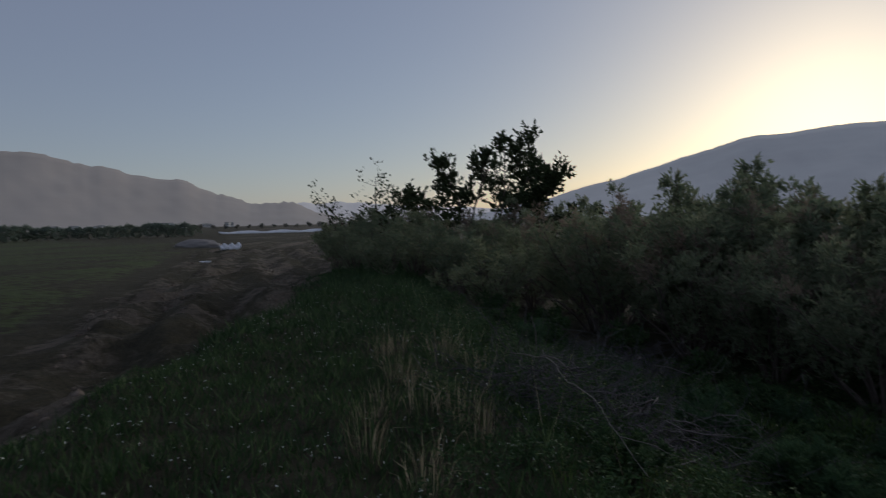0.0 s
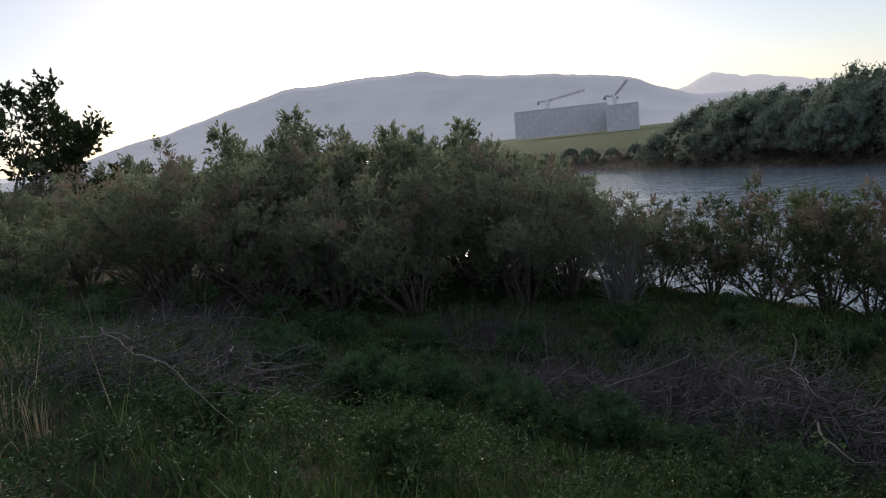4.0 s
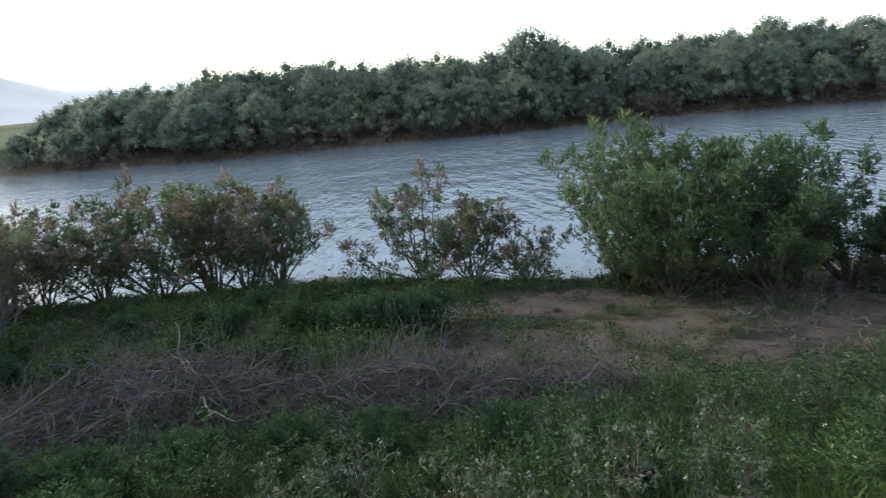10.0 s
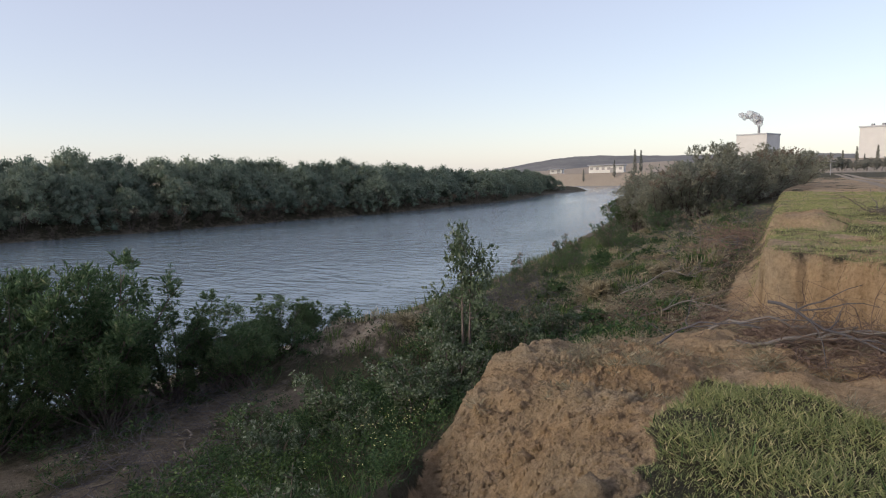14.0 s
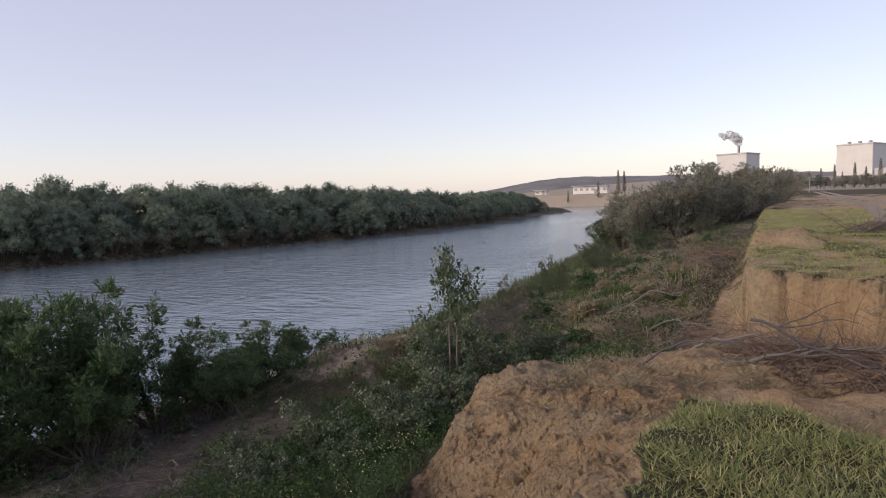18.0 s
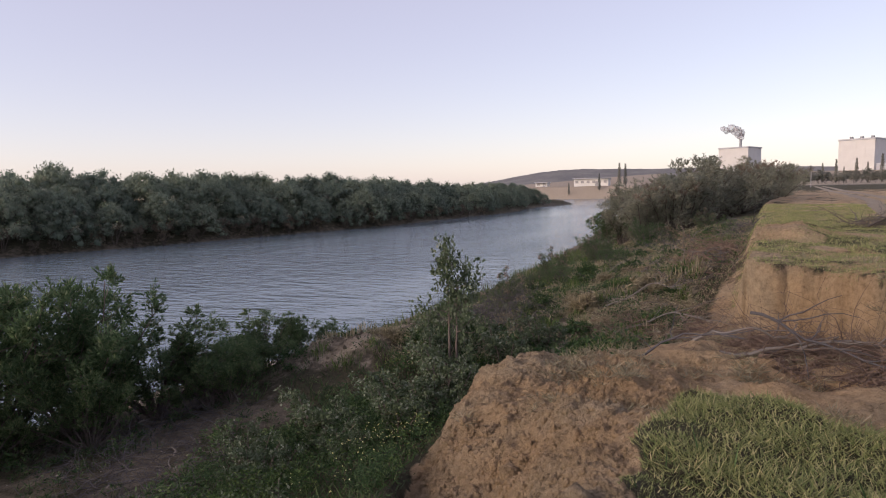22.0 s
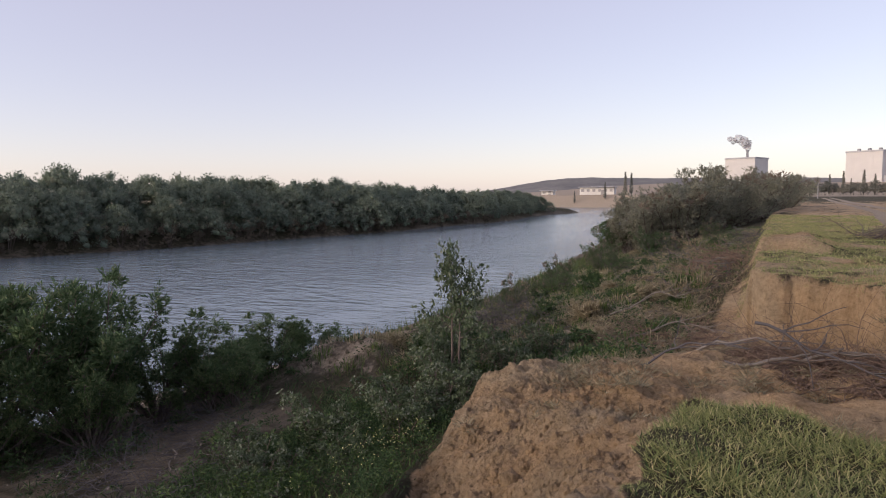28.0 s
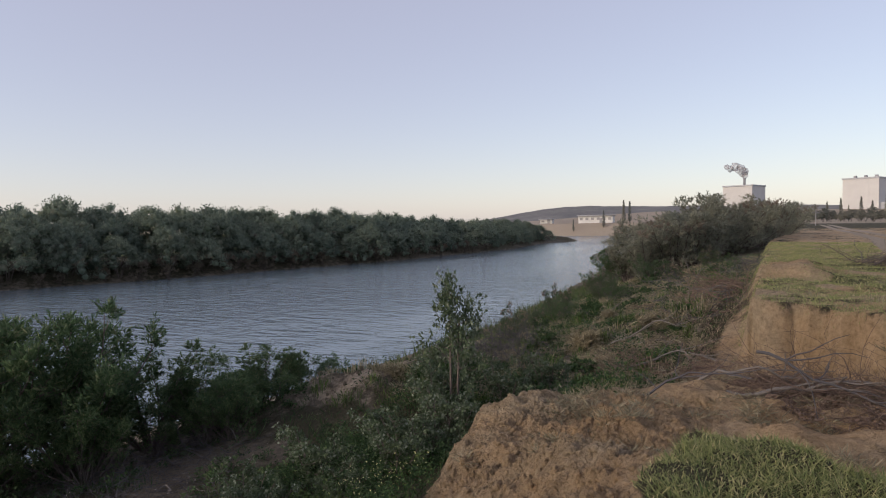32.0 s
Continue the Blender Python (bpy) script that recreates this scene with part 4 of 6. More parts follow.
# bushes at the water's edge
NEAR = "bushes at the water's edge"
for kind, x, y, size, turn, squash in (
    ("bush_a", 17.3, 11.0, 1.0, 10, 1.0), ("bush_b", 17.0, 9.6, 1.0, 40, 1.0), ("bush_a", 16.8, 8.0, 1.12, 60, 1.0), ("bush_b", 16.6, 6.4, 1.15, 80, 1.05), ("bush_a", 16.4, 5.0, 1.18, 210, 1.05), ("bush_b", 16.3, 4.1, 1.0, 150, 1.1),
    ("bush_a", 16.0, 3.2, 0.95, 40, 1.05), ("bush_b", 15.2, -0.5, 1.0, 200, 1.05), ("bush_a", 15.0, -1.7, 0.85, 310, 0.95), ("bush_b", 14.7, -2.9, 0.6, 100, 0.9),
):
    put(kind, x, y, size, turn, "feathery tamarisk bush with thin grey stems at the water's edge", "bush", NEAR, squash=squash)
for kind, x, y, size, turn, squash in (
    ("bush_c", 13.6, -5.3, 1.25, 30, 1.1), ("bush_d", 12.9, -6.2, 1.3, 100, 1.0), ("bush_d", 12.0, -7.3, 1.2, 220, 1.0), ("bush_d", 11.2, -8.5, 1.0, 250, 0.82), ("bush_d", 11.2, -6.9, 0.85, 20, 1.0), ("bush_c", 12.4, -5.6, 1.3, 20, 1.05),
    ("bush_d", 10.8, -9.7, 0.56, 280, 0.75), ("bush_d", 10.3, -10.7, 0.7, 20, 0.75), ("bush_d", 9.95, -11.6, 0.5, 120, 0.75), ("bush_d", 10.0, -8.8, 0.6, 60, 0.9), ("bush_d", 10.7, -10.2, 0.54, 200, 0.75), ("bush_d", 10.2, -11.1, 0.54, 310, 0.75),
    ("bush_d", 10.4, -9.2, 0.62, 130, 0.75), ("bush_d", 10.6, -8.1, 0.48, 75, 0.85), ("bush_d", 11.4, -7.5, 0.5, 340, 0.85), ("bush_d", 11.7, -6.0, 0.5, 210, 0.9), ("bush_d", 11.9, -4.9, 0.55, 160, 0.9),
):
    put(kind, x, y, size, turn, "green willow bush with thin stems at the water's edge", "bush", NEAR, squash=squash)

# the dense thicket upstream
FRONT = ((15.0, 9.4, 1.05), (13.6, 10.4, 1.2), (11.9, 11.2, 1.45), (10.2, 12.2, 1.65), (8.9, 13.8, 1.55), (7.8, 15.8, 1.6), (6.8, 17.8, 1.75), (5.6, 19.8, 1.5), (4.4, 22.2, 1.25), (3.2, 25, 1.1), (1.8, 28, 1.0), (0.4, 31.5, 1.0), (-1.0, 35, 0.95))
for i, (x, y, s) in enumerate(FRONT):
    for k in range(1 if i == 0 else 3 if i < 8 else 2):
        put(("thicket", "thicket_back", "thicket_b")[k] if i % 2 else ("thicket_b", "thicket_back", "thicket_back")[k], x + 2.6 * k + rng.uniform(-0.6, 0.6), y + 1.7 * k + rng.uniform(-0.6, 0.6), s * rng.uniform(0.82, 1.12) * (1 + 0.07 * k), rng.uniform(0, 360), "dense dusty-green tamarisk bush in a thicket", "bush", "tamarisk thicket on the near bank")
for x, y, s in ((15, 20, 1.3), (17, 18, 1.2), (13, 22, 1.35), (11, 24.5, 1.3), (9, 26.5, 1.25), (16.5, 14.5, 1.1), (15.5, 23, 1.3), (18.5, 21, 1.2), (11.4, 15.4, 1.2), (12.6, 16.8, 1.25), (14.0, 17.6, 1.2), (10.2, 16.8, 1.25)):
    put("thicket_back", x, y, s * 1.45, rng.uniform(0, 360), "dense dusty-green tamarisk bush in a thicket", "bush", "tamarisk thicket on the near bank")
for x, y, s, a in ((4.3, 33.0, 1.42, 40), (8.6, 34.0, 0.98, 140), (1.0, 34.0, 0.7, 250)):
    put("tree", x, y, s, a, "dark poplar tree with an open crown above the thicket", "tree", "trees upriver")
for x, y, s in ((-2.2, 23.8, 0.68), (-1.5, 21.6, 0.6), (-0.3, 19.8, 0.62), (-2.0, 26.2, 0.85), (0.6, 22.4, 0.8), (1.8, 20.2, 0.85), (2.8, 18.2, 0.9), (-0.9, 24.2, 0.8), (1.0, 25.4, 0.95), (3.4, 22.8, 1.1)):
    put("thicket_back", x, y, s, rng.uniform(0, 360), "dense dusty-green tamarisk bush on the embankment's crest", "bush", "tamarisk thicket on the near bank")
for x, y, s in ((10.6, 17.8, 1.9), (4.6, 27.5, 1.55)):
    put("thicket_b", x, y, s, rng.uniform(0, 360), "tall tamarisk bush standing out of the thicket", "bush", "tamarisk thicket on the near bank")
put("thin_sapling", -0.7, 27.0, 1.75, 30, "thin poplar sapling standing above the thicket", "sapling", "saplings")
put("thin_sapling", -0.9, 26.8, 1.7, -80, "thin leaning poplar sapling with sparse leaves", "sapling", "saplings", lean=42)

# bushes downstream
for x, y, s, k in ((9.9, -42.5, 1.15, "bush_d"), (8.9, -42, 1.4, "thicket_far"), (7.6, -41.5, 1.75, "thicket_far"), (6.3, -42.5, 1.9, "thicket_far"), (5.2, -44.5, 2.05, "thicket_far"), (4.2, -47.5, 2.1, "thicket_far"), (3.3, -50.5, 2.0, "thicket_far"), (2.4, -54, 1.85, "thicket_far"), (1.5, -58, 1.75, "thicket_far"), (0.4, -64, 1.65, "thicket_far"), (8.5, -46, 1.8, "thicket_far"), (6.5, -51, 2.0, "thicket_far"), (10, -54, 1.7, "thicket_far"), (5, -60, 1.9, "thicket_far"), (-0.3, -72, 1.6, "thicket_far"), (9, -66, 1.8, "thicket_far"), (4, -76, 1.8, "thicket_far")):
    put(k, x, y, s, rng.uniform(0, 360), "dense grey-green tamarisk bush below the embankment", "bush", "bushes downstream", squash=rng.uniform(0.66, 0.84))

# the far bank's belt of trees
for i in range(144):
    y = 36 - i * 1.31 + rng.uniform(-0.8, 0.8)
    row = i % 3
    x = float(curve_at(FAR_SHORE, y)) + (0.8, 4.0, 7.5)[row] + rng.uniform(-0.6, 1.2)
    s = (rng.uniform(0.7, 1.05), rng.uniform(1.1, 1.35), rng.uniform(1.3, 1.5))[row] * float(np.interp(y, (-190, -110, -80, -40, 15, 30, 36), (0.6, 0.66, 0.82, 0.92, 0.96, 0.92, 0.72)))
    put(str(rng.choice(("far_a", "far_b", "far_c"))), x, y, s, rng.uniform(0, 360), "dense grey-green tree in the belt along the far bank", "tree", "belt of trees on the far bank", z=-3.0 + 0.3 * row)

for i in range(54):
    y = 34 - i * 2.6 + rng.uniform(-1.2, 1.2)
    put("far_dry", float(curve_at(FAR_SHORE, y)) + rng.uniform(-0.1, 0.5), y, rng.uniform(0.6, 1.25), rng.uniform(0, 360), "low brown dry shrub at the far water's edge", "shrub", "dry shrubs along the far bank", z=-3.3)

for i in range(14):
    y = 36 + i * 2.0
    put("far_a" if i % 2 else "far_dry", float(curve_at(FAR_SHORE, y)) + rng.uniform(0.5, 4), y, rng.uniform(0.35, 0.5) * (1 if i % 2 else 2.2), rng.uniform(0, 360), "low shrub on the far bank before the meadow", "shrub", "dry shrubs along the far bank", z=-2.9)
put("far_b", 63.0, -13.6, 1.5, 70, "round-headed tree standing above the far bank's belt", "tree", "belt of trees on the far bank", z=-2.2)
put("sapling", 5.0, -9.6, 0.78, 0, "slender poplar sapling with silvery leaves on the bank", "sapling", "saplings", squash=1.5)
for x, y, s in ((5.9, -7.2, 1.0), (4.8, -9.0, 1.05), (4.4, -8.0, 0.85), (5.4, -9.9, 1.1), (5.2, -8.2, 0.95), (5.6, -5.6, 0.7), (6.3, -6.2, 0.75), (4.7, -7.3, 0.8), (4.5, -10.6, 1.0), (5.9, -10.9, 0.9), (4.2, -11.8, 0.8), (6.6, -12.6, 1.0), (5.0, -6.4, 0.55)):
    put("shrub", x, y, s, rng.uniform(0, 360), "low shrub with small silvery leaves", "shrub", "silvery shrubs")
for x, y, s in ((10.4, -6.6, 0.55), (9.4, -8.8, 0.4), (11.2, -5.0, 0.55), (12.2, -4.4, 0.7)):
    put("bush_c", x, y, s, rng.uniform(0, 360), "small green willow bush on trodden dirt", "bush", "small bushes behind the water's edge")
for x, y, s, k in ((7.4, -18.2, 0.42, "bush_b"), (6.6, -20.5, 0.4, "bush_c"), (7.6, -23, 0.5, "bush_b"), (5.6, -24.5, 0.36, "bush_c"), (7.0, -28, 0.55, "bush_b"), (8.2, -32, 0.6, "bush_c"), (4.6, -31, 0.4, "bush_b"), (6.4, -35, 0.6, "bush_c"), (3.4, -36, 0.45, "bush_b"), (2.2, -33, 0.3, "bush_c")):
    put(k, x, y, s, rng.uniform(0, 360), "low straggling bush on the bank below the cut", "bush", "low bushes below the cut")
for x, y, s in ((1.6, 4.6, 0.6), (2.3, 3.2, 0.7), (3.6, 5.6, 0.8), (4.4, 4.2, 0.9), (5.0, 6.4, 0.85), (3.9, 7.4, 0.9), (5.6, 8.2, 1.0), (4.6, 9.6, 1.0), (1.5, 10.4, 0.8), (2.0, 12.4, 0.9), (3.2, 13.6, 1.0), (0.9, 12.6, 0.7), (1.2, 14.6, 0.8), (6.2, 10.6, 1.1), (6.6, 13.4, 1.2), (5.6, 15.6, 1.3), (2.4, 16.8, 1.0), (4.0, 17.2, 1.1), (4.2, 2.0, 0.7), (3.2, 0.6, 0.6), (5.2, 0.8, 0.7), (4.8, -1.6, 0.6), (3.6, -1.4, 0.55), (7.6, 7.0, 1.0), (8.6, 6.4, 0.9), (9.6, 5.2, 1.0), (9.2, 2.0, 0.8), (10.2, 3.4, 0.9), (8.9, 0.6, 0.7), (11.2, 2.0, 0.9), (12.0, 4.0, 1.0), (12.6, 1.6, 0.8), (13.4, 6.0, 1.0), (10.8, 6.8, 1.1)):
    put("green_shrub", x, y, s * rng.uniform(0.85, 1.15), rng.uniform(0, 360), "soft dark green shrub on the weedy slope", "shrub", "green shrubs on the slope", squash=rng.uniform(0.75, 1.1))
for x, y, s in ((3.7, 5.7, 1.0), (4.0, 6.4, 0.9), (4.5, 5.6, 1.05), (4.7, 4.5, 1.0), (5.2, 5.2, 0.8), (3.3, 6.9, 0.9), (2.9, 7.7, 0.8), (5.6, 2.1, 0.85), (5.3, 2.9, 0.9), (5.0, 3.6, 0.95), (5.7, 1.2, 0.75), (5.5, 0.3, 0.8), (5.3, -0.8, 0.7), (10.2, 0.1, 1.25), (10.6, -0.3, 1.3), (10.4, 0.7, 1.1), (10.9, 1.3, 1.0), (11.3, 3.2, 1.0), (12.2, 5.4, 1.0), (9.6, 6.2, 0.9), (8.4, 7.6, 1.0), (7.2, 8.8, 0.9), (6.2, 9.8, 0.9), (4.2, 8.6, 0.9), (3.4, 9.8, 0.85), (2.2, 10.8, 0.8), (12.8, 3.0, 0.9), (13.4, 1.0, 0.9), (11.6, -5.6, 0.8), (12.2, -4.6, 0.9)):
    put("shoots", x, y, s * rng.uniform(0.9, 1.1), rng.uniform(0, 360), "soft feathery blue-green tamarisk shoots in a clump", "shrub", "feathery shoots on the slope", squash=rng.uniform(0.85, 1.1))
for x, y, s in ((12.5, 8.2, 1.0), (13.3, 8.6, 0.85)):
    put("bare_shrub", x, y, s, rng.uniform(0, 360), "leafless grey tamarisk shrub at the thicket's edge", "shrub", "bare shrubs")
for k in range(95):
    y = -11.5 - 25 * rng.uniform() ** 1.2
    x = float(rng.uniform(1.9, 8.5))
    if ground_z(x, y) > WATER_Z + 0.3:
        dry = rng.uniform() < 0.45
        put("dry_clump" if dry else "weed_clump", x, y, rng.uniform(0.7, 1.5), rng.uniform(0, 360), "tan clump of dry flattened weeds below the cut" if dry else "dark green clump of weeds below the cut", "weeds", "clumps of weeds below the cut", squash=rng.uniform(0.55, 0.9))

# ---- undergrowth ----
def scatter(rng, x0, x1, y0, y1, per_m2, keep=None):
    n = int((x1 - x0) * (y1 - y0) * per_m2)
    x, y = rng.uniform(x0, x1, n), rng.uniform(y0, y1, n)
    if keep is not None:
        k = keep(x, y)
        x, y = x[k], y[k]
    return x, y


def blades(name, x, y, length, width, rng, material, label, category, lean=0.45, sink=0.01, curl=0.0):
    z = ground_z(x, y) - sink
    tuft = 0.65 + 0.35 * wave_noise(x, y, 0.5, 41)
    ways = np.stack([rng.normal(0, lean, len(x)), rng.normal(0, lean, len(x)), np.ones(len(x))], -1)
    ways[:, :2] += 0.25 * np.stack([wave_noise(x, y, 0.4, 42), wave_noise(x, y, 0.4, 43)], -1)
    size = length * np.clip(tuft, 0.35, 1.4)
    me = leaf_mesh(name, np.stack([x, y, z], -1), ways, 1.0, width, rng, material, 0.3)
    co = np.empty(len(me.vertices) * 3, dtype=np.float32)
    me.vertices.foreach_get("co", co)
    co = co.reshape(-1, 4, 3)
    base = co[:, :1]
    long_way = (co[:, 2:3] - base) * size[:, None, None]
    co[:, 2:3] = base + long_way
    for i in (1, 3):
        side = co[:, i:i + 1] - (co[:, 1:2] + co[:, 3:4]) / 2 if i == 1 else co[:, 3:4] - mid_old
        if i == 1:
            mid_old = (co[:, 1:2] + co[:, 3:4]) / 2
        co[:, i:i + 1] = base + long_way * 0.3 + side
    me.vertices.foreach_set("co", co.ravel())
    me.update()
    return tagged(new(name, me), label, category, kind="stuff")


def tufts(name, x, y, height, count, spread, width, rng, material, label, category="grass"):
    """Tussocks: many arching blades out of each root, two lengths to a blade."""
    n = len(x)
    h = height * rng.uniform(0.55, 1.35, n) * np.clip(0.85 + 0.45 * wave_noise(x, y, 1.3, 52), 0.35, 1.5)
    a, r = rng.uniform(0, 2 * np.pi, (n, count)), spread * rng.uniform(0, 1, (n, count)) ** 0.5
    px, py = x[:, None] + np.cos(a) * r, y[:, None] + np.sin(a) * r
    base = np.stack([px, py, ground_z(px.ravel(), py.ravel()).reshape(px.shape) - 0.02], -1).reshape(-1, 3)
    lean = (rng.uniform(0.1, 0.75, (n, count)) * r / spread + rng.normal(0, 0.12, (n, count))).ravel()
    ln = (h[:, None] * rng.uniform(0.55, 1.15, (n, count))).ravel()
    out = np.stack([np.cos(a).ravel(), np.sin(a).ravel(), np.zeros(n * count)], -1)
    mid = base + out * (lean * ln * 0.45)[:, None] + np.array([0, 0, 1]) * (ln * 0.6)[:, None]
    tip = base + out * (lean * ln * 1.15)[:, None] + np.array([0, 0, 1]) * (ln * np.clip(1 - 0.5 * lean, 0.5, 1))[:, None]
    b = rng.uniform(0, np.pi, n * count)
    side = np.stack([np.cos(b), np.sin(b), np.zeros(n * count)], -1) * width * rng.uniform(0.6, 1.3, (n * count, 1)) / 2
    v = np.stack([base, mid + side, tip, mid - side], 1).reshape(-1, 3)
    return tagged(new(name, mesh_of(name, v, np.arange(4 * n * count).reshape(-1, 4), material)), label, category, kind="stuff")


def herbs(name, x, y, height, leaves, leaf, rng, material, label, category, bushy=0.5):
    """Leafy weeds: upright stems set with leaves, many plants in one mass."""
    n = len(x)
    h = height * rng.uniform(0.5, 1.3, n) * np.clip(0.8 + 0.5 * wave_noise(x, y, 1.6, 51), 0.3, 1.5)
    base = np.stack([x, y, ground_z(x, y)], -1)
    u = rng.uniform(0.05, 1, (n, leaves))
    a = rng.uniform(0, 2 * np.pi, (n, leaves))
    r = h[:, None] * bushy * rng.uniform(0.1, 1, (n, leaves)) * (1.1 - 0.7 * u)
    p = base[:, None] + np.stack([np.cos(a) * r, np.sin(a) * r, u * h[:, None]], -1)
    w = np.stack([np.cos(a), np.sin(a), rng.uniform(-0.2, 1.2, (n, leaves))], -1)
    return tagged(new(name, leaf_mesh(name, p.reshape(-1, 3), w.reshape(-1, 3), leaf[0], leaf[1], rng, material, 0.45)), label, category, kind="stuff")


def bare(x, y):
    _, earth, dirt, _, sand = ground_and_cover(x, y)
    return np.maximum(np.maximum(earth, dirt), sand)


def green(x, y):
    return (bare(x, y) + 0.25 * wave_noise(x, y, 0.7, 61) < 0.4) & (ground_z(x, y) > WATER_Z + 0.05)


rng = np.random.default_rng(5)
gx1, gy1 = scatter(rng, -4.2, 1.15, -5.6, 0.4, 5200, lambda x, y: green(x, y) & (rng.uniform(0, 1, len(x)) > step(-3.0, 0.0, y + 0.5 * wave_noise(x, y, 0.9, 48))))
blades("grass", gx1, gy1, 0.11, 0.0065, rng, GRASS, "short yellow-green grass on top of the embankment", "grass", 1.1)
tx, ty = scatter(rng, -0.4, 0.9, 3.8, 9.0, 2.5, green)
tufts("grass", tx, ty, 0.42, 34, 0.14, 0.006, rng, DRYGRASS, "tall pale dry tussocks on the embankment's crest")
wx, wy = scatter(rng, 0.2, 1.9, 3.5, 14, 14, green)
herbs("weeds", wx, wy, 0.42, 70, (0.04, 0.012), rng, WEED, "tall weeds along the embankment's edge", "weeds", 0.6)
gx2, gy2 = scatter(rng, 0.3, 1.6, 4, 13, 8, green)
blades("dry_stalks", gx2, gy2, 0.75, 0.006, rng, DRYGRASS, "pale dry stalks among the weeds", "stalks", 0.3)
gx2, gy2 = scatter(rng, -3.6, 1.6, -4.2, 9, 700, lambda x, y: green(x, y) & (rng.uniform(0, 1, len(x)) < 0.05 + step(-3.2, -0.6, y + 0.5 * wave_noise(x, y, 0.9, 48))))
blades("grass", gx2, gy2, 0.2, 0.011, rng, WEED, "rough green grass along the embankment", "grass")
gx3, gy3 = scatter(rng, -3.0, 1.2, 9, 30, 300, green)
blades("grass", gx3, gy3, 0.3, 0.018, rng, WEED, "rough green grass along the embankment", "grass")
gx4, gy4 = scatter(rng, 1.0, 17, -12, 16, 190, green)
blades("grass", gx4, gy4, 0.26, 0.014, rng, WEED, "tufted dark green grass on the river bank", "grass", 0.6)
gx5, gy5 = scatter(rng, 1.0, 13, -42, -13, 60, green)
blades("grass", gx5, gy5, 0.24, 0.022, rng, WEED, "green tufts on the bank below the cut", "grass", 0.7)
gx5, gy5 = scatter(rng, 1.0, 10, -40, -10.5, 300, lambda x, y: (ground_z(x, y) > WATER_Z + 0.2) & (ground_and_cover(x, y)[1] < 0.5) & ~((y > -17) & (ground_and_cover(x, y)[4] > 0.5)) & (wave_noise(x, y, 0.6, 49) > -0.4))
blades("grass", gx5, gy5, 0.17, 0.011, rng, DRYGRASS, "dry and green grass on the bank below the cut", "grass", 0.8)
gx6, gy6 = scatter(rng, -9, 1.0, -44, -8.5, 700, lambda x, y: (y < notch_wall(x) - 0.12 - 0.2 * np.abs(wave_noise(x, y, 0.5, 47))) & (ground_and_cover(x, y)[4] < 0.4) & (wave_noise(x, y, 2.2, 44) < 0.55))
blades("grass", gx6, gy6, 0.1, 0.0095, rng, GRASS, "short grass on the embankment beyond the cut", "grass", 0.7)

tx, ty = scatter(rng, 1.0, 5.6, -5.0, 12, 9, lambda x, y: green(x, y) & (bare(x, y) < 0.1) & (bare(x - 0.25, y - 0.25) < 0.3) & (wave_noise(x, y, 1.5, 75) > -0.35))
tufts("grass", tx, ty, 0.25, 46, 0.14, 0.007, rng, LUSH, "lush bright green tussocks on the embankment's slope")
tx, ty = scatter(rng, 5.2, 15.5, -3.0, 13, 3.2, lambda x, y: green(x, y) & (wave_noise(x, y, 1.9, 76) > -0.1))
tufts("grass", tx, ty, 0.42, 40, 0.16, 0.014, rng, LUSH, "green tussocks on the lower bank")
tx, ty = scatter(rng, -8, 0.7, -40, -10, 2.2, lambda x, y: (y < notch_wall(x) - 0.15) & (ground_and_cover(x, y)[4] < 0.4) & (wave_noise(x, y, 1.2, 79) > 0.0))
tufts("grass", tx, ty, 0.16, 30, 0.16, 0.01, rng, DRYGRASS, "dry tan tussocks on the embankment beyond the cut")
gx7, gy7 = scatter(rng, 0.9, 4.2, -3.4, 3.0, 900, lambda x, y: green(x, y) & (bare(x, y) < 0.15) & (rng.uniform(0, 1, len(x)) < step(4.2, 2.4, x + 0.6 * wave_noise(x, y, 0.9, 56))))
blades("grass", gx7, gy7, 0.19, 0.0075, rng, LUSH, "short dense green grass on the embankment's shoulder", "grass", 0.55)
wx, wy = scatter(rng, 1.3, 6.2, -4.2, 12, 26, lambda x, y: green(x, y) & (x + 0.7 * wave_noise(x, y, 1.0, 57) > 3.4 - 2.4 * step(1.0, 4.0, y)))
herbs("weeds", wx, wy, 0.34, 90, (0.036, 0.012), rng, WEED, "lush green weeds on the bank's slope", "weeds")
wx, wy = scatter(rng, 3.2, 7.0, -9, -3.0, 16, green)
herbs("weeds", wx, wy, 0.42, 90, (0.036, 0.013), rng, WEED, "lush green weeds beside the bare earth", "weeds")
wx, wy = scatter(rng, 3.0, 5.6, -7.2, -2.2, 14, lambda x, y: green(x, y) & (wave_noise(x, y, 0.9, 59) > -0.25))
herbs("weeds", wx, wy, 0.46, 110, (0.04, 0.014), rng, LUSH, "bright green leafy weeds beside the bare earth", "weeds")
wx, wy = scatter(rng, 6, 16.5, -12, 14, 5.5, lambda x, y: green(x, y) & (wave_noise(x, y, 2.2, 71) > -0.3))
herbs("weeds", wx, wy, 0.4, 50, (0.07, 0.026), rng, WEED, "dark green weeds on the lower bank", "weeds", 0.9)
wx, wy = scatter(rng, 1.5, 12, -40, -13, 2.4, green)
herbs("weeds", wx, wy, 0.28, 40, (0.09, 0.034), rng, GREEN_BUSH, "mixed low weeds on the bank below the cut", "weeds", 1.0)
wx, wy = scatter(rng, 1.8, 9.5, -36, -9.5, 9, lambda x, y: wave_noise(x, y, 1.3, 72) > 0.1)
herbs("weeds", wx, wy, 0.34, 46, (0.07, 0.026), rng, WEED, "patches of dark green weeds below the cut", "weeds", 1.2)
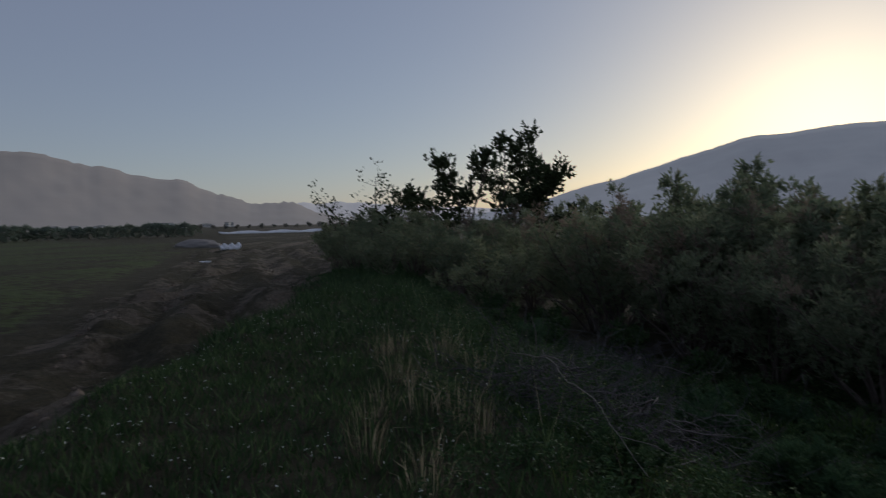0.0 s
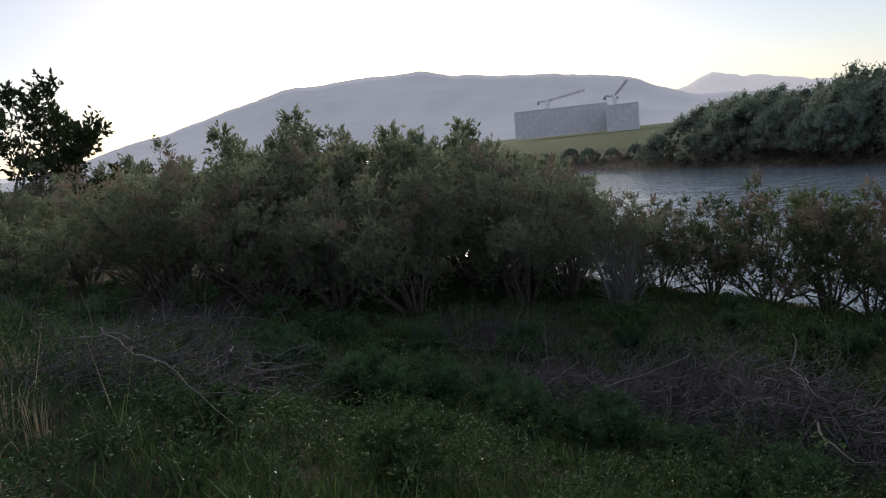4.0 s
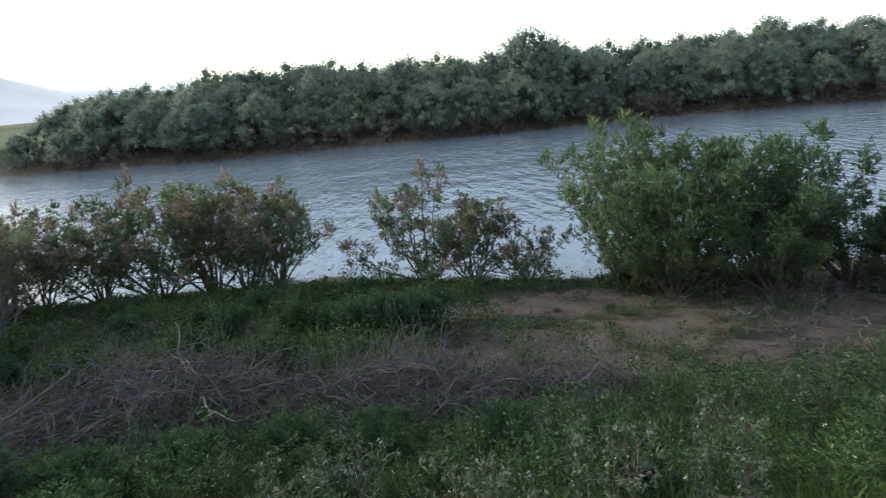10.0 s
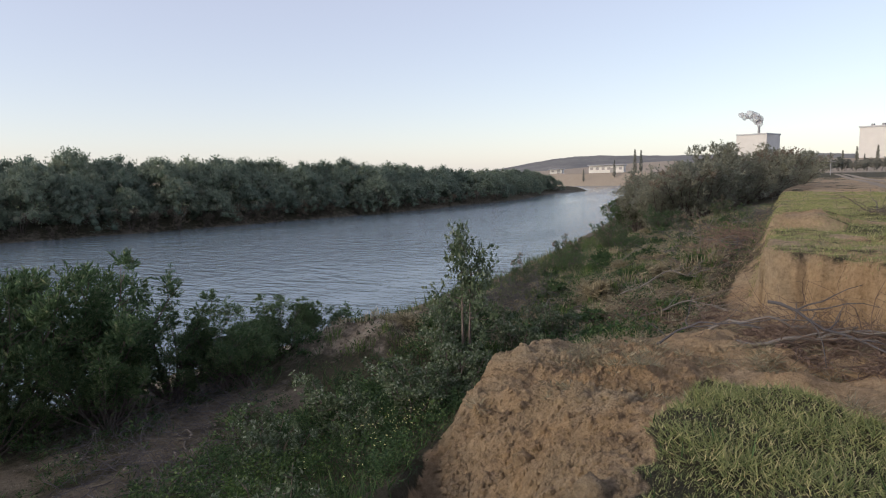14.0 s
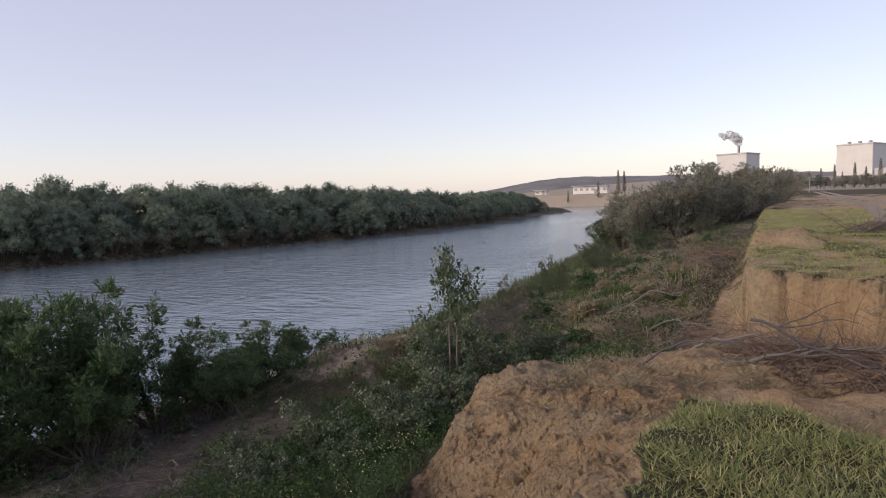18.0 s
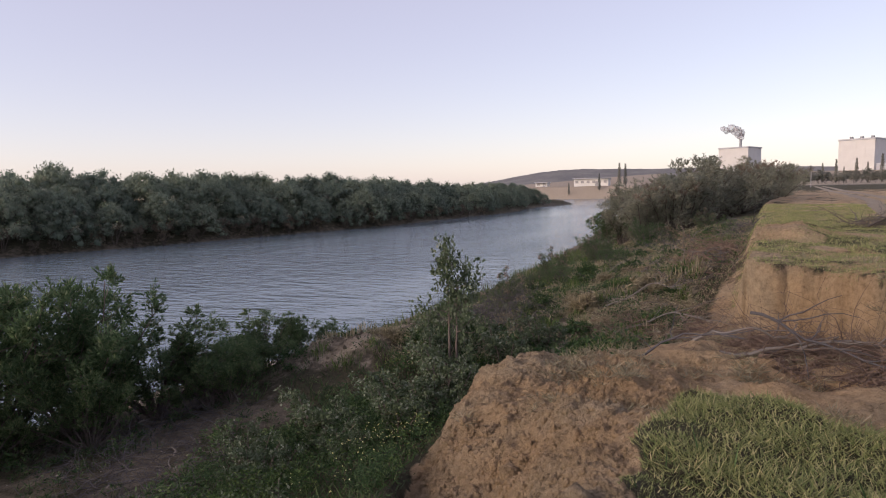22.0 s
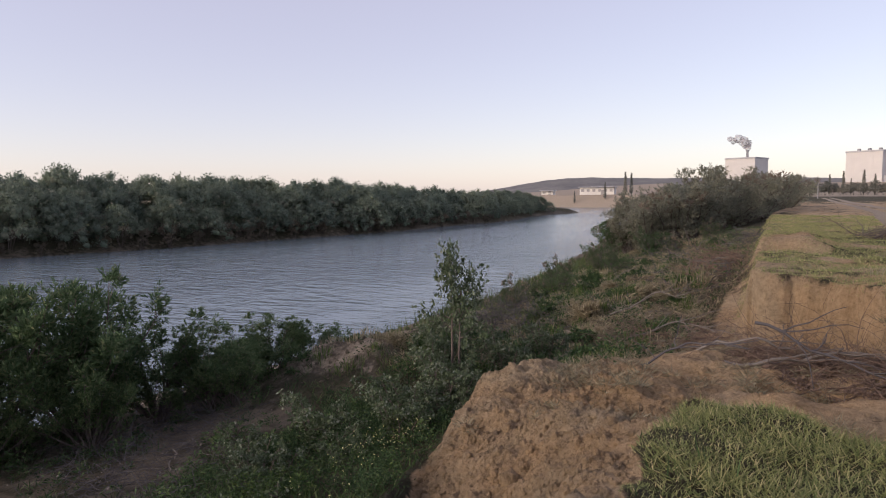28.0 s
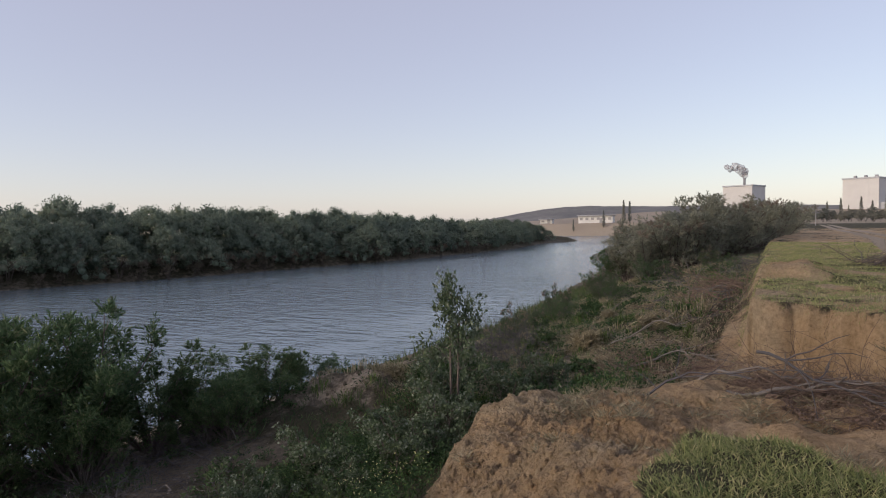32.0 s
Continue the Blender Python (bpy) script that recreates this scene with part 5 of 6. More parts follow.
wx, wy = scatter(rng, 1.6, 8.5, -40, -10.5, 13, lambda x, y: wave_noise(x, y, 1.1, 73) > -0.05)
herbs("dry_litter", wx, wy, 0.2, 40, (0.13, 0.014), rng, DRYGRASS, "tan mats of dry plant litter below the cut", "litter", 2.6)
wx, wy = scatter(rng, 4.2, 7.0, -12.5, -6.5, 12)
herbs("weeds", wx, wy, 0.38, 56, (0.055, 0.022), rng, WEED, "dense dark weeds under the silvery shrubs", "weeds", 0.8)
wx, wy = scatter(rng, 2.6, 6.0, -4.0, 1.0, 1.1, green)
for x, y in zip(wx, wy):
    put("thistle", x, y, rng.uniform(0.7, 1.25), rng.uniform(0, 360), "grey-leaved thistle standing among green weeds", "thistle", "thistles on the slope")
wx, wy = scatter(rng, -3, 3.4, -12, -6.2, 34, lambda x, y: wave_noise(x, y, 0.8, 81) > 0.2)
herbs("litter", wx, wy, 0.05, 26, (0.13, 0.01), rng, DRYGRASS, "dry plant litter trodden into the earth", "litter", 3.0)
wx, wy = scatter(rng, 6.8, 12.8, -9.5, 0.5, 4.5, lambda x, y: wave_noise(x, y, 0.9, 82) > -0.1)
herbs("weeds", wx, wy, 0.2, 44, (0.055, 0.02), rng, WEED, "low weeds scattered over trodden dirt", "weeds", 0.9)
wx, wy = scatter(rng, 10.0, 12.2, -1.2, 1.4, 9)
herbs("broad_weeds", wx, wy, 0.7, 90, (0.08, 0.026), rng, WEED, "dense patch of tall bright green weeds", "weeds", 0.8)

wx, wy = scatter(rng, 4.4, 6.3, -3.0, 7.0, 12)
herbs("weeds", wx, wy, 0.5, 80, (0.045, 0.014), rng, WEED, "tall green weeds before the brush heaps", "weeds", 0.6)
wx, wy = scatter(rng, 7.6, 9.8, -2.6, 7.0, 7, lambda x, y: wave_noise(x, y, 1.4, 74) > -0.2)
herbs("weeds", wx, wy, 0.45, 60, (0.06, 0.022), rng, WEED, "green weeds behind the brush heaps", "weeds", 0.8)
def below_cut(x, y):
    return (ground_z(x, y) > WATER_Z + 0.25) & (x > curve_at(CREST, y) + 1.2)


tx, ty = scatter(rng, 1.6, 9.5, -38, -11, 2.6, lambda x, y: below_cut(x, y) & (wave_noise(x, y, 1.6, 77) > 0.0))
tufts("grass", tx, ty, 0.34, 34, 0.2, 0.016, rng, DRYGRASS, "straw-coloured tussocks on the bank below the cut")
tx, ty = scatter(rng, 1.6, 9.5, -38, -10, 5.0, lambda x, y: below_cut(x, y) & (wave_noise(x, y, 1.4, 78) > -0.05))
tufts("grass", tx, ty, 0.32, 34, 0.18, 0.016, rng, LUSH, "green tussocks on the bank below the cut")
rx, ry = scatter(rng, 4, 15, -44, -17.5, 26, lambda x, y: np.abs(x - curve_at(NEAR_SHORE, y) + 1.9 + 0.1 * np.sin(y)) < 1.5 + 0.6 * np.sin(y * 0.7))
blades("reeds", rx, ry, 0.62, 0.028, rng, REED, "pale green reeds along the water's edge", "reeds", 0.25)
rx, ry = scatter(rng, 5.6, 8.2, -19.5, -15.5, 60)
blades("reeds", rx, ry, 0.45, 0.022, rng, REED, "pale green reeds on the bank", "reeds", 0.3)


def flowers(name, x, y, low, high, size, rng, material, label):
    z = ground_z(x, y) + rng.uniform(low, high, len(x))
    c = np.repeat(np.stack([x, y, z], -1), 3, 0) + rng.normal(0, size * 0.35, (3 * len(x), 3))
    w = rng.normal(0, 1, c.shape) + np.array([0, 0, 0.6])
    return tagged(new(name, leaf_mesh(name, c, w, size, size * 0.8, rng, material, 0.5)), label, "flowers", kind="stuff")


fx, fy = scatter(rng, 3.5, 4.7, -7.0, -4.4, 80, lambda x, y: green(x, y) & (wave_noise(x, y, 0.7, 58) > -0.2))
flowers("yellow_flowers", fx, fy, 0.25, 0.48, 0.012, rng, FLOWER, "small yellow flowers on green weeds")
fx, fy = scatter(rng, 1.4, 6, -4, 11, 3.5, green)
flowers("yellow_flowers", fx, fy, 0.2, 0.4, 0.012, rng, FLOWER, "scattered small yellow flowers in the weeds")
fx, fy = scatter(rng, -3.2, 1.6, 1.0, 16, 18, green)
flowers("white_flowers", fx, fy, 0.05, 0.16, 0.011, rng, PALE_FLOWER, "tiny white flowers in the grass")


# ---- dead brush ----
def brush_pile(cx, cy, rx, ry, height, count, seed, label, material=None, turn=0.0, length=1.0, big=6, thick=0.008, limit=0.6, tilt=0.2):
    rng = np.random.default_rng(seed)
    root = new("brush_pile")
    zc = float(ground_z(cx, cy))
    root.location = (cx, cy, zc)
    tubes = Tubes(3)
    ct, st = math.cos(radians(turn)), math.sin(radians(turn))
    for i in range(count):
        u, a = rng.uniform(0, 1) ** 0.6, rng.uniform(0, 2 * np.pi)
        lx, ly = rx * u * math.cos(a), ry * u * math.sin(a)
        x, y = lx * ct - ly * st, lx * st + ly * ct
        g = float(ground_z(cx + x, cy + y)) - zc
        z = g + height * (1 - u ** 2) * rng.uniform(0, 1) + 0.02
        if g > limit:
            continue
        b = rng.normal(0, 0.9)
        way = np.array([math.cos(b) * ct - math.sin(b) * st, math.cos(b) * st + math.sin(b) * ct, rng.normal(0.05, tilt)])
        pts = curve_line(rng, (x, y, z), way * rng.choice((-1, 1)), length * rng.uniform(0.35, 1.2), 0.85, -0.35, 7)
        floor = ground_z(cx + pts[:, 0], cy + pts[:, 1]) - zc + 0.01
        if floor.max() > limit + 0.2:
            continue
        pts[:, 2] = np.maximum(pts[:, 2], floor)
        if i < big:
            limb = Tubes(5)
            limb.add(pts, thick * 1.7, thick * 0.6)
            part("branch", limb.mesh("branch", PALEWOOD), root)
        else:
            tubes.add(pts, thick * rng.uniform(0.35, 1.5), thick * 0.3)
            for _ in range(2):
                k = rng.integers(1, 6)
                sub = curve_line(rng, pts[k], way + rng.normal(0, 0.8, 3), length * rng.uniform(0.15, 0.45), 0.8, 0, 4)
                sub[:, 2] = np.maximum(sub[:, 2], ground_z(cx + sub[:, 0], cy + sub[:, 1]) - zc + 0.01)
                tubes.add(sub, thick * 0.5, thick * 0.25)
    tagged(part("brushwood", tubes.mesh("brushwood", material or DEADWOOD), root), kind="stuff")
    return tagged(root, label, "brush pile", "piles of dead brush")


HEAP = "tangled heap of dead grey twigs lying among weeds"
brush_pile(7.5, 3.2, 1.4, 1.8, 0.85, 900, 101, HEAP, turn=10, thick=0.0085, length=1.15, big=12)
brush_pile(6.5, 4.9, 1.0, 1.5, 0.55, 520, 102, "loose heap of dead twigs with pale bent sticks", turn=30, thick=0.008, big=12, length=1.2)
brush_pile(7.1, 0.2, 1.1, 1.6, 0.6, 800, 103, HEAP, turn=0, thick=0.008, length=1.1, big=10)
brush_pile(6.9, -1.7, 0.8, 1.1, 0.3, 320, 104, HEAP, turn=20, thick=0.0065, length=0.9, big=4)
brush_pile(1.9, 6.2, 0.75, 1.2, 0.5, 420, 105, "tangled heap of dead twigs with long pale sticks", turn=70, length=1.25, big=9, thick=0.006)
brush_pile(4.6, 13.5, 1.3, 1.3, 0.4, 200, 106, HEAP, turn=45)
brush_pile(8.6, 9.2, 1.8, 1.4, 0.3, 420, 107, HEAP, turn=-30, thick=0.006, big=2)
brush_pile(9.3, -7.0, 1.6, 2.2, 0.16, 260, 108, "scatter of dead sticks on bare dirt", turn=30, length=0.9, big=4, thick=0.006)
brush_pile(7.4, -5.4, 1.4, 1.8, 0.14, 170, 109, "scatter of dead sticks on bare dirt", turn=10, length=0.9, big=3, thick=0.006)
brush_pile(-0.9, -10.7, 0.7, 2.1, 0.3, 480, 110, "reddish-brown heap of cut branches against the earth wall", LITTER, turn=55, length=1.6, big=16, thick=0.008, limit=0.35, tilt=0.12)
wx, wy = scatter(rng, -2.8, 1.4, -12.4, -9.0, 26, lambda x, y: (y > notch_wall(x) + 0.5) & (np.hypot((x + 0.7) / 1.8, (y + 10.7) / 1.1) < 1))
herbs("leaf_litter", wx, wy, 0.1, 50, (0.05, 0.02), rng, LITTER, "reddish-brown dead leaves under the cut branches", "litter", 2.2)
brush_pile(2.2, -13.0, 1.2, 1.8, 0.2, 190, 111, "scatter of cut branches below the earth wall", LITTER, turn=30, length=1.2, big=5, limit=0.35)
brush_pile(3.2, -19.0, 2.2, 4.0, 0.2, 130, 112, "wide scatter of dry brush on the bank", DEADWOOD, turn=5, length=1.2, big=16, thick=0.01)
brush_pile(4.2, -27.0, 2.4, 4.0, 0.25, 110, 113, "wide scatter of dry brush on the bank", DEADWOOD, turn=5, length=1.6, big=12, thick=0.014)
brush_pile(1.7, -19.5, 0.9, 3.4, 0.45, 260, 117, "grey brush heaped under the earth wall", LITTER, turn=0, length=1.4, big=18, thick=0.011)
brush_pile(6.8, -15.5, 1.7, 2.6, 0.6, 480, 114, "grey leafless brush on the river bank", DEADWOOD, turn=0, length=1.2, tilt=0.6)
brush_pile(-2.6, -23.6, 1.0, 0.8, 0.3, 60, 115, "dark dead branch lying on the embankment", BARK, turn=70, length=1.6, big=10, thick=0.012)
brush_pile(1.6, -30.0, 1.0, 4.0, 0.3, 80, 116, "grey brush under the embankment's edge", DEADWOOD, turn=0, length=1.6, thick=0.013)


def fallen_branch(name, points, lift, thick, forks, seed, material, label):
    """A dry limb lying over the ground along a few points, with side twigs."""
    rng = np.random.default_rng(seed)
    xy = np.array(points, float)
    t = np.linspace(0, len(xy) - 1, 14)
    x, y = np.interp(t, np.arange(len(xy)), xy[:, 0]), np.interp(t, np.arange(len(xy)), xy[:, 1])
    h = np.interp(t, np.arange(len(lift)), lift)
    x0, y0 = x[0], y[0]
    z0 = float(ground_z(x0, y0))
    wob = np.cumsum(rng.normal(0, 0.012, (14, 3)), 0)
    line = np.stack([x - x0, y - y0, ground_z(x, y) - z0 + h], -1) + wob
    root = new(name)
    root.location = (x0, y0, z0)
    limb = Tubes(6)
    limb.add(line, thick, thick * 0.35)
    part("limb", limb.mesh("limb", material), root)
    for k in range(forks):
        i = int(rng.integers(2, 12))
        way = (line[i + 1] - line[i]) / np.linalg.norm(line[i + 1] - line[i]) + rng.normal(0, 0.45, 3) + np.array([0, 0, 0.25])
        twig = Tubes(4)
        twig.add(curve_line(rng, line[i], way, rng.uniform(0.35, 1.0), 0.5, 0.0, 6), thick * 0.5, thick * 0.15)
        part("twig", twig.mesh("twig", material), root)
    return tagged(root, label, "branch", "fallen branches")


fallen_branch("fallen_branch", ((0.9, -10.2), (-0.4, -10.6), (-2.2, -10.5)), (0.05, 0.3, 0.42, 0.3), 0.034, 9, 131, PALEWOOD, "long bare branch lying over the brush heap")
fallen_branch("fallen_branch", ((1.6, -11.2), (0.4, -10.9), (-0.5, -11.4)), (0.05, 0.42, 0.2), 0.028, 8, 132, PALEWOOD, "forked bare branch lying below the earth wall")
fallen_branch("fallen_branch", ((0.5, -9.8), (-0.6, -10.0), (-1.8, -9.9)), (0.75, 0.34, 0.12), 0.024, 8, 136, DEADWOOD, "dark bare branch propped on the brush heap")
fallen_branch("fallen_branch", ((2.2, -9.9), (1.4, -10.3), (0.6, -10.2)), (0.02, 0.3, 0.34), 0.02, 5, 137, DEADWOOD, "dark arched branch lying on the floor of the cut")
fallen_branch("fallen_branch", ((2.9, -12.6), (2.0, -12.9), (1.2, -12.4)), (0.1, 0.4, 0.25), 0.02, 6, 138, PALEWOOD, "pale dry branch lying on the weedy bank")
fallen_branch("fallen_branch", ((3.8, -15.2), (2.8, -15.8), (2.1, -15.5)), (0.1, 0.35, 0.3), 0.022, 6, 139, PALEWOOD, "pale dry branch lying on the weedy bank")
fallen_branch("fallen_branch", ((-2.2, -22.5), (-3.0, -23.5), (-4.2, -24.2)), (0.1, 0.35, 0.2), 0.03, 6, 133, BARK, "dark dead branch on the embankment")
fallen_branch("bent_stick", ((5.65, 5.4), (5.95, 5.15), (6.35, 4.9)), (0.02, 0.45, 0.75), 0.011, 1, 134, PALEWOOD, "pale bent stick standing out of the brush heap")
fallen_branch("long_stick", ((1.55, 7.0), (1.5, 5.4), (1.5, 4.1)), (0.5, 0.42, 0.2), 0.0065, 2, 135, PALEWOOD, "long pale stick lying across the brush heap")


# ---- clods on the loose earth ----
def clods(name, x, y, size, rng, material, label):
    n = len(x)
    s = size * rng.lognormal(-0.2, 0.4, n)
    v = ICO_V[None] * rng.uniform(0.45, 1.45, (n, 12, 1)) * (s[:, None, None] * rng.uniform(0.7, 1.3, (n, 1, 3)))
    v = v + np.stack([x, y, ground_z(x, y) - s * 0.1], -1)[:, None]
    f = (ICO_F[None] + 12 * np.arange(n)[:, None, None]).reshape(-1, 3)
    return tagged(new(name, mesh_of(name, v.reshape(-1, 3), f, material)), label, "soil", kind="stuff")


def earth_clods(x0, x1, y0, y1, per_m2, size, cover, least, label):
    """Clods of the same earth as the ground they lie in."""
    x, y = scatter(rng, x0, x1, y0, y1, per_m2, lambda x, y: ground_and_cover(x, y)[cover] + 0.15 * wave_noise(x, y, 0.5, 91) > least)
    ob = clods("earth_clods", x, y, size, rng, GROUND, label)
    layer = ob.data.attributes.new(("", "earth", "dirt")[cover], "FLOAT", "POINT")
    layer.data.foreach_set("value", np.full(len(ob.data.vertices), 1.3, dtype=np.float32))


earth_clods(0.9, 4.4, -10, -1.9, 800, 0.016, 1, 0.7, "crumbled tan clods on the pushed-up earth")
earth_clods(0.9, 4.3, -9.8, -2.0, 120, 0.03, 1, 0.75, "fist-sized tan clods in the pushed-up earth")
earth_clods(-3.5, 3.2, -13.5, -5.6, 60, 0.014, 1, 0.6, "crumbled tan clods on the floor of the cut")
earth_clods(-3.5, 3.0, -12.5, -6.0, 9, 0.035, 1, 0.7, "larger tan clods on the floor of the cut")
earth_clods(6.6, 10.4, -13.0, -9.4, 40, 0.04, 2, 0.45, "brown clods on the low mound by the water")
cx1, cy1 = scatter(rng, 7.5, 13, -11, -2, 8, lambda x, y: bare(x, y) > 0.5)
clods("stones", cx1, cy1, 0.02, rng, PALESTONE, "small pale stones on the trodden dirt")
cx1, cy1 = scatter(rng, -14, -2.5, 2, 40, 6, lambda x, y: bare(x, y) > 0.5)
clods("dirt_clods", cx1, cy1, 0.045, rng, DIRTCLOD, "brown clods on the churned dirt track")


# ---- buildings and far things ----
def box(bm, x0, x1, y0, y1, z0, z1):
    g = bmesh.ops.create_cube(bm, size=1.0, matrix=Matrix.LocRotScale(((x0 + x1) / 2, (y0 + y1) / 2, (z0 + z1) / 2), None, (x1 - x0, y1 - y0, z1 - z0)))
    return g["verts"]


def one_box(*d, bevel=0.0):
    bm = bmesh.new()
    box(bm, *d)
    if bevel:
        bmesh.ops.bevel(bm, geom=bm.edges[:], offset=bevel, segments=1, affect="EDGES")
    return bm


def facing(az, d, z, turn=0.0):
    """A pose d metres off on that bearing whose +y looks away from the embankment."""
    x, y = polar(az, d)
    return pose(x, y, z, 0, 0, az + turn)


def place(ob, m):
    ob.matrix_world = m
    return ob


def factory_hall(az, d, z, w, depth, h, turn, label, chimney=0.0, vents=0):
    root = place(new("factory_hall"), facing(az, d, z, turn))
    part_bm("wall", one_box(-w / 2, w / 2, 0, depth, 0, h), CLADDING, root)
    for i in range(int(w / 4) + 1):
        rx_ = -w / 2 + 0.15 + i * (w - 0.3) / int(w / 4)
        part_bm("cladding_rib", one_box(rx_ - 0.12, rx_ + 0.12, -0.06, -0.002, 0, h), CLADDING, root)
    part_bm("roof", one_box(-w / 2 - 0.4, w / 2 + 0.4, -0.4, depth + 0.4, h + 0.004, h + 0.9, bevel=0.1), CLADDING_DARK, root, "grey flat roof edge")
    for i in range(vents):
        x = -w / 2 + (i + 0.7) * w / (vents + 0.4)
        part_bm("roof_vent", one_box(x - 0.8, x + 0.8, depth * 0.3, depth * 0.3 + 1.6, h + 0.9, h + 2.4, bevel=0.2), STEEL, root)
    if chimney:
        t = Tubes(10)
        t.add([(2, depth * 0.3, h), (2, depth * 0.3, h + chimney / 2), (2, depth * 0.3, h + chimney)], 0.8, 0.7)
        part("chimney", t.mesh("chimney", STEEL), root)
    part_bm("annex", one_box(w / 2 + 0.01, w / 2 + w * 0.9, 2, depth * 0.8, 0, h * 0.22), CLADDING_DARK, root, "low grey annex")
    return tagged(root, label, "factory", "factory halls")


factory_hall(-176.9, 455, 6.5, 19, 20, 16.5, -24, "pale box-shaped factory hall with a smoking chimney", chimney=6)
factory_hall(174.65, 440, 6.5, 19, 21, 17.5, -22, "pale box-shaped factory hall with a flat roof", vents=3)


def puffs(name, centre, spots, material, label, category):
    bm = bmesh.new()
    for x, y, z, r in spots:
        bmesh.ops.create_icosphere(bm, subdivisions=3, radius=r, matrix=Matrix.Translation((x, y, z)))
    for v in bm.verts:
        v.co += Vector(noise.noise_vector(v.co * 0.45)) * 1.3
    me = bpy.data.meshes.new(name)
    bm.to_mesh(me)
    bm.free()
    me.materials.append(material)
    ob = new(name, me)
    ob.matrix_world = centre
    return tagged(ob, label, category)


puffs("smoke_plume", facing(-177.3, 462, 30.2), ((1, 0, 0, 2.0), (0.2, 0, 2.2, 2.6), (-1.5, 0, 4.5, 3.2), (-4.5, 0, 6.0, 3.0), (-7.5, 0, 5.0, 2.2), (-9.5, 0, 6.4, 1.6), (1.8, 0, 3.6, 2.0)), SMOKE, "soft grey plume of smoke over the factory chimney", "smoke")


def levee_house(az, d, w, h, z, bays):
    root = place(new("riverside_building"), facing(az, d, z, -8))
    part_bm("wall", one_box(-w / 2, w / 2, 0, 7, -1.5, h), PLASTER, root)
    part_bm("roof", one_box(-w / 2 - 0.5, w / 2 + 0.5, -1.1, 7.4, h + 0.004, h + 0.3, bevel=0.05), CLADDING_DARK, root, "thin grey roof slab")
    for i in range(bays):
        x = -w / 2 + (i + 0.5) * w / bays
        win = part_bm("window", one_box(x - 0.55, x + 0.55, -0.05, 0.1, h * 0.45, h * 0.78), CONCRETE, root)
        part_bm("sill", one_box(x - 0.65, x + 0.65, -0.12, -0.052, h * 0.45 - 0.12, h * 0.45 - 0.004), PLASTER, win, "pale window sill")
    part_bm("door", one_box(w * 0.12, w * 0.12 + 1.0, -0.06, 0.1, 0, 2.0), CONCRETE, root)
    return tagged(root, "long low white building on the earth levee", "building")


levee_house(-165.5, 243, 12.5, 2.9, 0.9, 6)
levee_house(-161.2, 250, 4.5, 1.8, 0.9, 2)


def building_site(az0, az1, d, z, h, storeys, label):
    """A raw concrete frame: slabs, columns, bays, all in greys paled for haze."""
    x0, y0 = polar(az0, d)
    x1, y1 = polar(az1, d)
    w = math.hypot(x1 - x0, y1 - y0)
    root = place(new("building_shell"), facing((az0 + az1) / 2, d, z))
    fh = h / storeys
    part_bm("core", one_box(-w / 2 + 0.5, w / 2 - 0.5, 0.7, 20, 0, h - 0.35), HAZED_GREY, root, "unfinished interior, paled for haze")
    for k in range(storeys + 1):
        part_bm("slab", one_box(-w / 2, w / 2, 0.5, 22, k * fh - 0.2, k * fh + 0.2), HAZED_SHELL, root)
    n = max(4, int(w / 3.6))
    for i in range(n + 1):
        x = -w / 2 + 0.4 + i * (w - 0.8) / n
        part_bm("column", one_box(x - 0.3, x + 0.3, 0.45, 0.66, 0.21, h - 0.21), HAZED_SHELL, root)
        for k in range(storeys):
            if (i * 7 + k * 5) % 6 == 0 and i < n:
                part_bm("infill_wall", one_box(x + 0.6, x + (w - 0.8) / n - 0.6, 0.55, 0.68, k * fh + 0.32, k * fh + fh * 0.75), HAZED_SHELL, root)
    return tagged(root, label, "building", "buildings under construction")


building_site(-57.3, -49.2, 450, 0.5, 18.5, 6, "long grey concrete building shell under construction, paled for haze")
building_site(-59.8, -57.1, 428, -0.5, 16.6, 5, "grey concrete building shell under construction")


def tower_crane(az, d, z, h, jib, up, turn, label):
    root = place(new("tower_crane"), facing(az, d, z, turn))

    def lattice(name, a, b, r, n):
        t = Tubes(4)
        a, b = Vector(a), Vector(b)
        way = (b - a).normalized()
        s1 = way.orthogonal().normalized()
        s2 = way.cross(s1)
        legs = [s1 * r + s2 * r, -s1 * r + s2 * r, -s1 * r - s2 * r, s1 * r - s2 * r]
        for o in legs:
            t.add([a + o, (a + b) / 2 + o, b + o], 0.1, 0.09)
        for k in range(n):
            p, q = a.lerp(b, k / n), a.lerp(b, (k + 1) / n)
            for i in range(4):
                t.add([p + legs[i], (p + legs[i]).lerp(q + legs[(i + 1) % 4], 0.5), q + legs[(i + 1) % 4]], 0.05, 0.05)
        part(name, t.mesh(name, STEEL), root)
    lattice("mast", (0, 0, 0), (0, 0, h), 0.7, 14)
    e = radians(up)
    lattice("jib", (0, 0, h + 0.8), (jib * math.cos(e), 0, h + 0.8 + jib * math.sin(e)), 0.5, 14)
    lattice("counter_jib", (-1, 0, h + 0.8), (-7, 0, h + 0.8), 0.45, 4)
    part_bm("counterweight", one_box(-7.2, -5.6, -0.7, 0.7, h - 1.2, h + 0.4), STEEL, root)
    part_bm("cab", one_box(0.8, 2.4, -0.9, 0.9, h - 1.6, h + 0.4, bevel=0.15), HAZED_GREY, root)
    return tagged(root, label, "crane", "tower cranes")


tower_crane(-52.2, 470, 0, 24.5, 27, 10, 0, "grey tower crane with a long jib over a building site")
